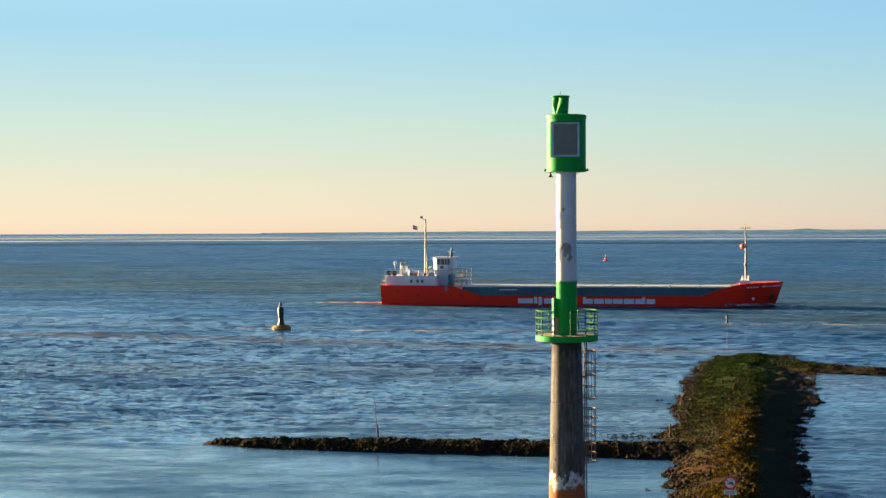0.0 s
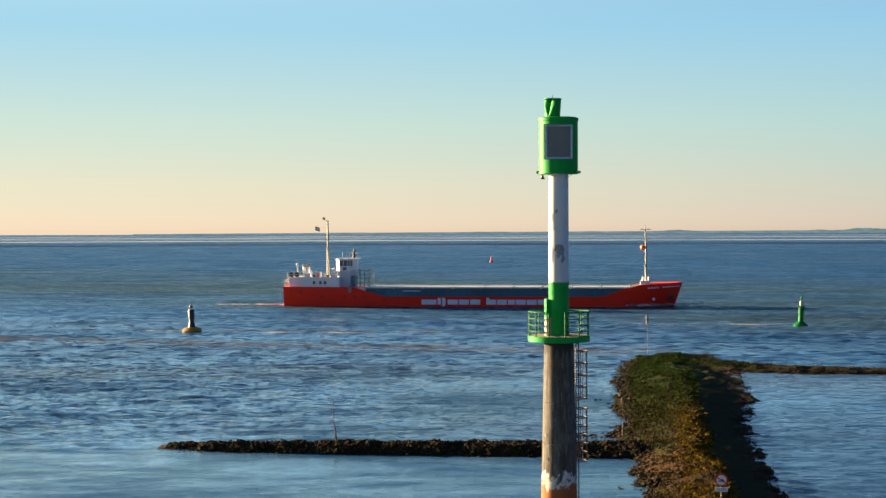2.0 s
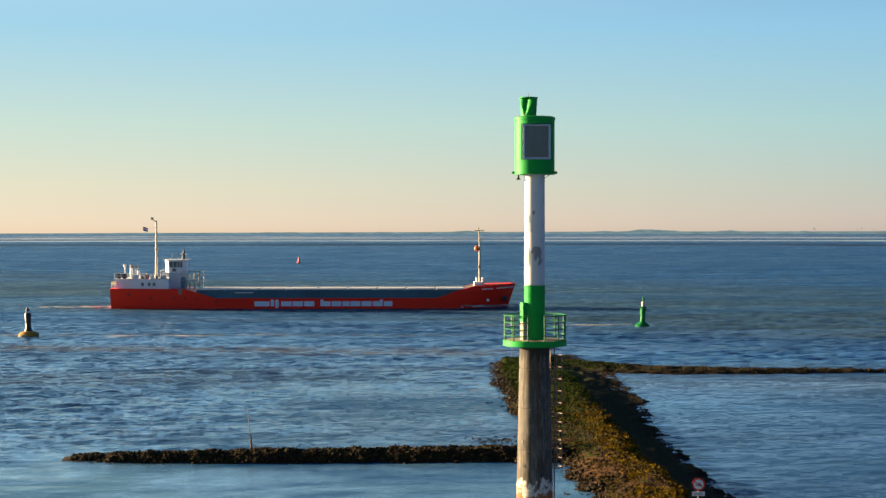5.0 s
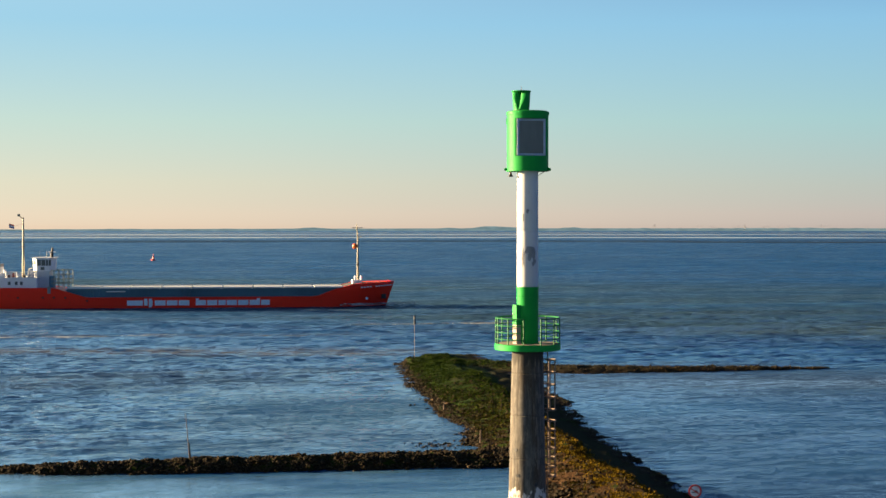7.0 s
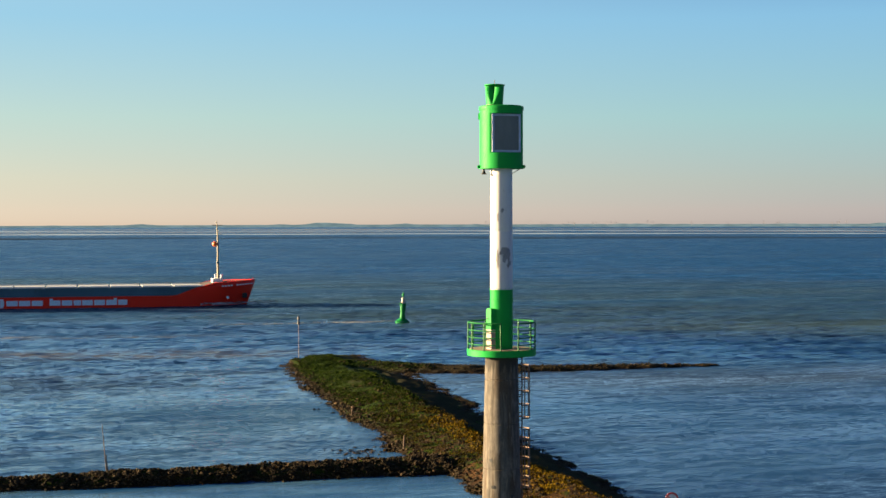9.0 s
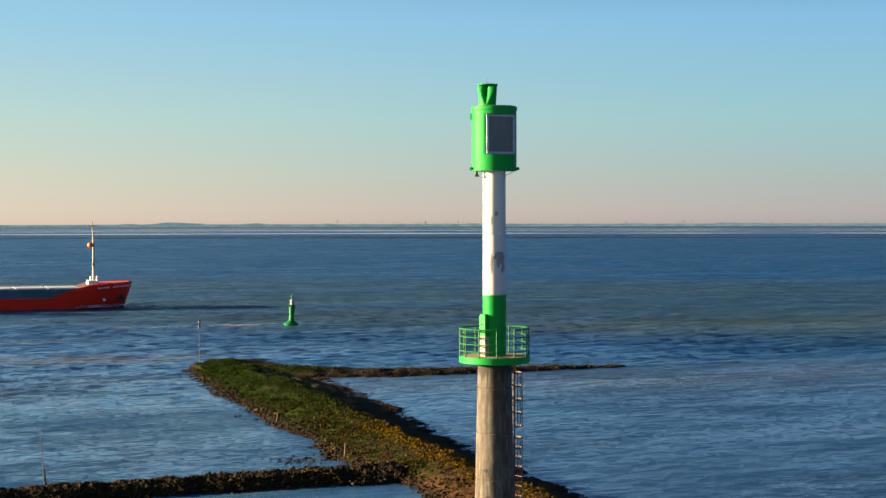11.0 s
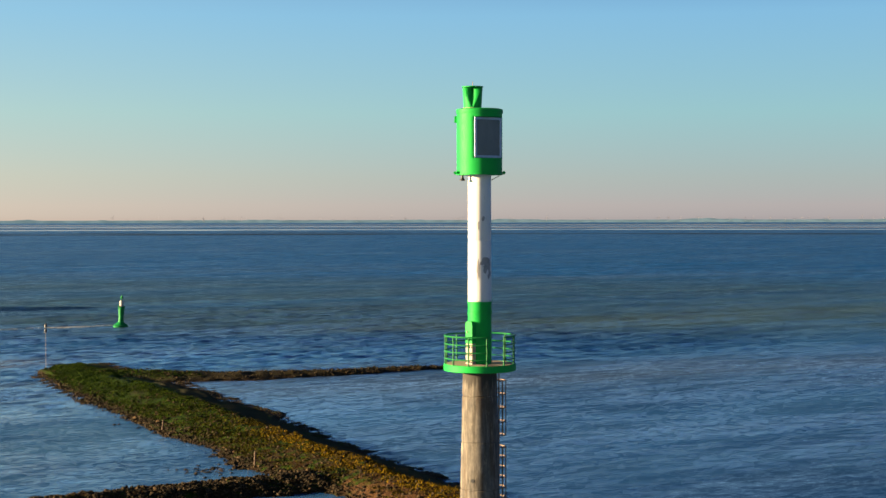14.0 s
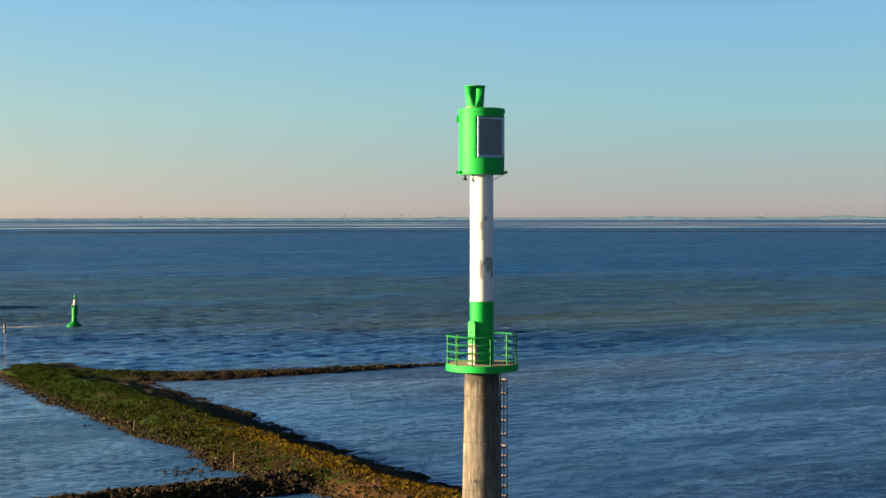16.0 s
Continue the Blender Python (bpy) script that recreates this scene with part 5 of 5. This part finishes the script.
def build_marks():
    w = thing("withy_stake", "thin bare stake lashed upright on the rubble spit", "stake", pose(-12.4, 25.9, 0))
    part("pole", bm_rod((0, 0, 0.3), (-0.22, 0, 2.9), 0.03, 0.015), M["wood"], w)
    part("splint", bm_rod((0.06, 0, 0.3), (-0.02, 0, 1.3), 0.035, 0.02), M["wood"], w)
    p = thing("perch_mark", "slim pale pole with dark topmarks at the dam head", "sea mark", pose(11.9, 91.8, 0))
    part("pole", bm_rod((0, 0, -0.4), (0, 0, 3.75), 0.02, 0.016), M["steel"], p)
    for z in (3.4, 3.85):
        bm = bm_new()
        lathe(bm, [(0.13, z), (0.10, z + 0.3), (0.03, z + 0.4)], 12)
        part("topmark", bm, M["black"], p)
    s = thing("stump", "short weathered wooden stump among the stones", "stump", pose(4.9, 30.6, 0))
    part("stake", bm_rod((0, 0, -0.2), (0.05, 0, 0.95), 0.06, 0.045), M["wood"], s)
    s2 = thing("stump", "leaning wooden stump at the water's edge of the dam", "stump", pose(6.0, 47.5, 0))
    part("stake", bm_rod((0, 0, -0.3), (0.12, 0, 0.7), 0.055, 0.04), M["wood"], s2)
    g = thing("warning_sign", "round red-rimmed swimming ban sign with a plate on a post", "sign", pose(6.7, -0.85, 0, 0, 0, -6))
    part("post", bm_rod((0, 0.04, 0.5), (0, 0.04, 2.75), 0.03), M["steel"], g)
    disc = bm_new()
    rod(disc, (0, 0.0, 2.5), (0, 0.02, 2.5), 0.27, seg=32)
    face = part("disc", disc, M["signwhite"], g, "white disc")
    bm = bm_new()
    prev = None
    for k in range(33):
        a = 2 * math.pi * k / 32
        ro, ri = 0.275, 0.205
        cur = [bm.verts.new((r * math.cos(a), y, 2.5 + r * math.sin(a))) for r, y in ((ro, -0.008), (ri, -0.008), (ri, 0.0), (ro, 0.0))]
        if prev:
            for i in range(4):
                bm.faces.new((prev[i], prev[(i + 1) % 4], cur[(i + 1) % 4], cur[i]))
        prev = cur
    part("rim", bm, M["signred"], face, "red rim")
    bm = bm_new()
    box(bm, -0.23, 0.23, -0.012, -0.006, -0.02, 0.02, Matrix.Translation((0, 0, 2.5)) @ Matrix.Rotation(radians(35), 4, "Y"))
    part("slash", bm, M["signred"], face)
    bm = bm_new()
    box(bm, -0.13, 0.13, -0.007, -0.003, 2.44, 2.48)
    box(bm, -0.02, 0.1, -0.007, -0.003, 2.48, 2.54)
    part("symbol", bm, M["black"], face)
    bm = bm_new()
    box(bm, -0.26, 0.26, 0.0, 0.02, 2.02, 2.2)
    plate = part("plate", bm, M["signwhite"], g, "pale plate with two bars of writing")
    for z in (2.14, 2.08):
        bm = bm_new()
        box(bm, -0.2, 0.2, -0.006, 0.0, z - 0.015, z + 0.015)
        part("text_bar", bm, M["bare"], plate)


build_green_buoy()
build_yellow_buoy()
build_red_buoy()
build_marks()


# ---- distance: sand flats, shore, wind turbines ----
def build_flats():
    rng = np.random.RandomState(2)
    for dist, depth, high, a0, a1 in ((1275, 95, 0.22, -42, 75), (1400, 60, 0.12, -42, 30), (1800, 330, 0.06, -42, 75), (2150, 120, 0.2, -42, 75), (2500, 420, 0.06, -42, 60), (3100, 300, 0.2, -42, 75)):
        verts, faces = [], []
        n = 160
        for i in range(n + 1):
            a = radians(a0 + (a1 - a0) * i / n)
            w = depth * (0.55 + 0.6 * noise.fractal(Vector((i * 0.11, dist * 0.01, 0)), 1.0, 2.0, 3))
            mid = dist + 30 * noise.noise(Vector((i * 0.05, dist * 0.02, 3)))
            for d, z in ((-w / 2, -0.1), (-w / 4, high), (w / 4, high), (w / 2, -0.1)):
                r = mid + d
                verts.append((r * math.sin(a), r * math.cos(a), z if w > 6 else -0.3))
        for i in range(n):
            for k in range(3):
                q = 4 * i + k
                faces.append((q, q + 1, q + 5, q + 4))
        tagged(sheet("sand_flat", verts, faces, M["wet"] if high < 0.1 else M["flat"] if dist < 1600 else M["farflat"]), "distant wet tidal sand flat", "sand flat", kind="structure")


def build_shore():
    verts, faces = [], []
    n = 900
    for i in range(n + 1):
        f = i / n
        a = radians(-14 + 80 * f)
        g = min(1, max(0, (f - 0.0) / 0.35)) ** 0.8
        h = 2.5 + 5.5 * g + g * g * 11 * max(0.0, noise.fractal(Vector((f * 34, 0, 2)), 1.0, 2.0, 5)) ** 1.1
        for r, z in ((4640, -1.0), (4645, 1.5 + 0.4 * h), (4660, h), (4800, h * 0.8)):
            verts.append((r * math.sin(a), r * math.cos(a), z))
    for i in range(n):
        for k in range(3):
            q = 4 * i + k
            faces.append((q, q + 1, q + 5, q + 4))
    tagged(sheet("far_shore", verts, faces, M["shore"]), "low hazy wooded shore on the horizon", "shore", kind="structure")


def build_turbines():
    rng = np.random.RandomState(8)
    proto = thing("wind_turbine", "tiny hazy wind turbine on the far shore", "wind turbine", pose(0, -450, -60), "wind turbines on the shore")
    part("mast", bm_rod((0, 0, 0), (0, 0, 24), 0.6, 0.4), M["pale"], proto)
    bm = bm_new()
    box(bm, -0.7, 0.7, -1.6, 1.6, 23.5, 25)
    part("nacelle", bm, M["pale"], proto)
    for k in range(3):
        a = radians(20 + 120 * k)
        part("blade", bm_rod((0, -1.8, 24.2), (12 * math.sin(a), -1.8, 24.2 + 12 * math.cos(a)), 0.42, 0.18), M["pale"], proto)
    spots = sorted(19 + 44 * rng.beta(1.0, 1.5, 90))
    first = True
    for a in spots:
        s = rng.uniform(0.6, 0.95)
        q, r = radians(a), rng.uniform(4560, 4630)
        m = Matrix.Translation((r * math.sin(q), r * math.cos(q), 1.0)) @ Matrix.Rotation(-q + rng.normal(0, 0.5), 4, "Z") @ Matrix.Scale(s, 4)
        if first:
            proto.matrix_world = m
            first = False
        else:
            copy_thing(proto, m)


build_flats()
build_shore()
build_turbines()

# ---- foam and fine cover ----
def beside_ship(u, v):
    """A place on the water from metres ahead of the ship's stern and to its port side."""
    c, q = math.cos(radians(SHIP_TURN)), math.sin(radians(SHIP_TURN))
    return SHIP_X + u * c - v * q, SHIP_Y + u * q + v * c


foam_patch("bow_wave", [(*beside_ship(58.0 + 13.0 * i / 30, -6.3 + 5.9 * (i / 30) ** 1.3), 0.2 + 0.7 * math.sin((0.1 + 0.8 * i / 30) * math.pi)) for i in range(31)], "white bow wave at the ship's stem", 0.4)
foam_patch("stern_wake", [(*beside_ship(-12 + i * 0.5, -3.0), 1.5 - 0.035 * i + 0.4 * math.sin(i * 0.8)) for i in range(25)], "pale stern wake behind the ship")
foam_patch("buoy_foam", [(-49.5 + i * 0.5, 129.6 + 0.3 * math.sin(i * 0.9), 0.15 + 0.04 * i) for i in range(15)], "pale foam drifting past the yellow float", 0.08)
foam_patch("tide_line", [(-33 + i * 0.9, 126.0 + 0.8 * math.sin(i * 0.35) + 0.05 * i, 0.35 + 0.3 * math.sin(i * 0.7)) for i in range(26)], "thin broken foam line along the tide rip", 0.05)
foam_patch("buoy_wake", [(11.5 + i * 0.9, 140.7 + 0.4 * math.sin(i * 0.5), 0.22 + 0.012 * i) for i in range(29)], "thin foam line trailing from the green buoy")
build_path()
build_tufts()
build_stones()
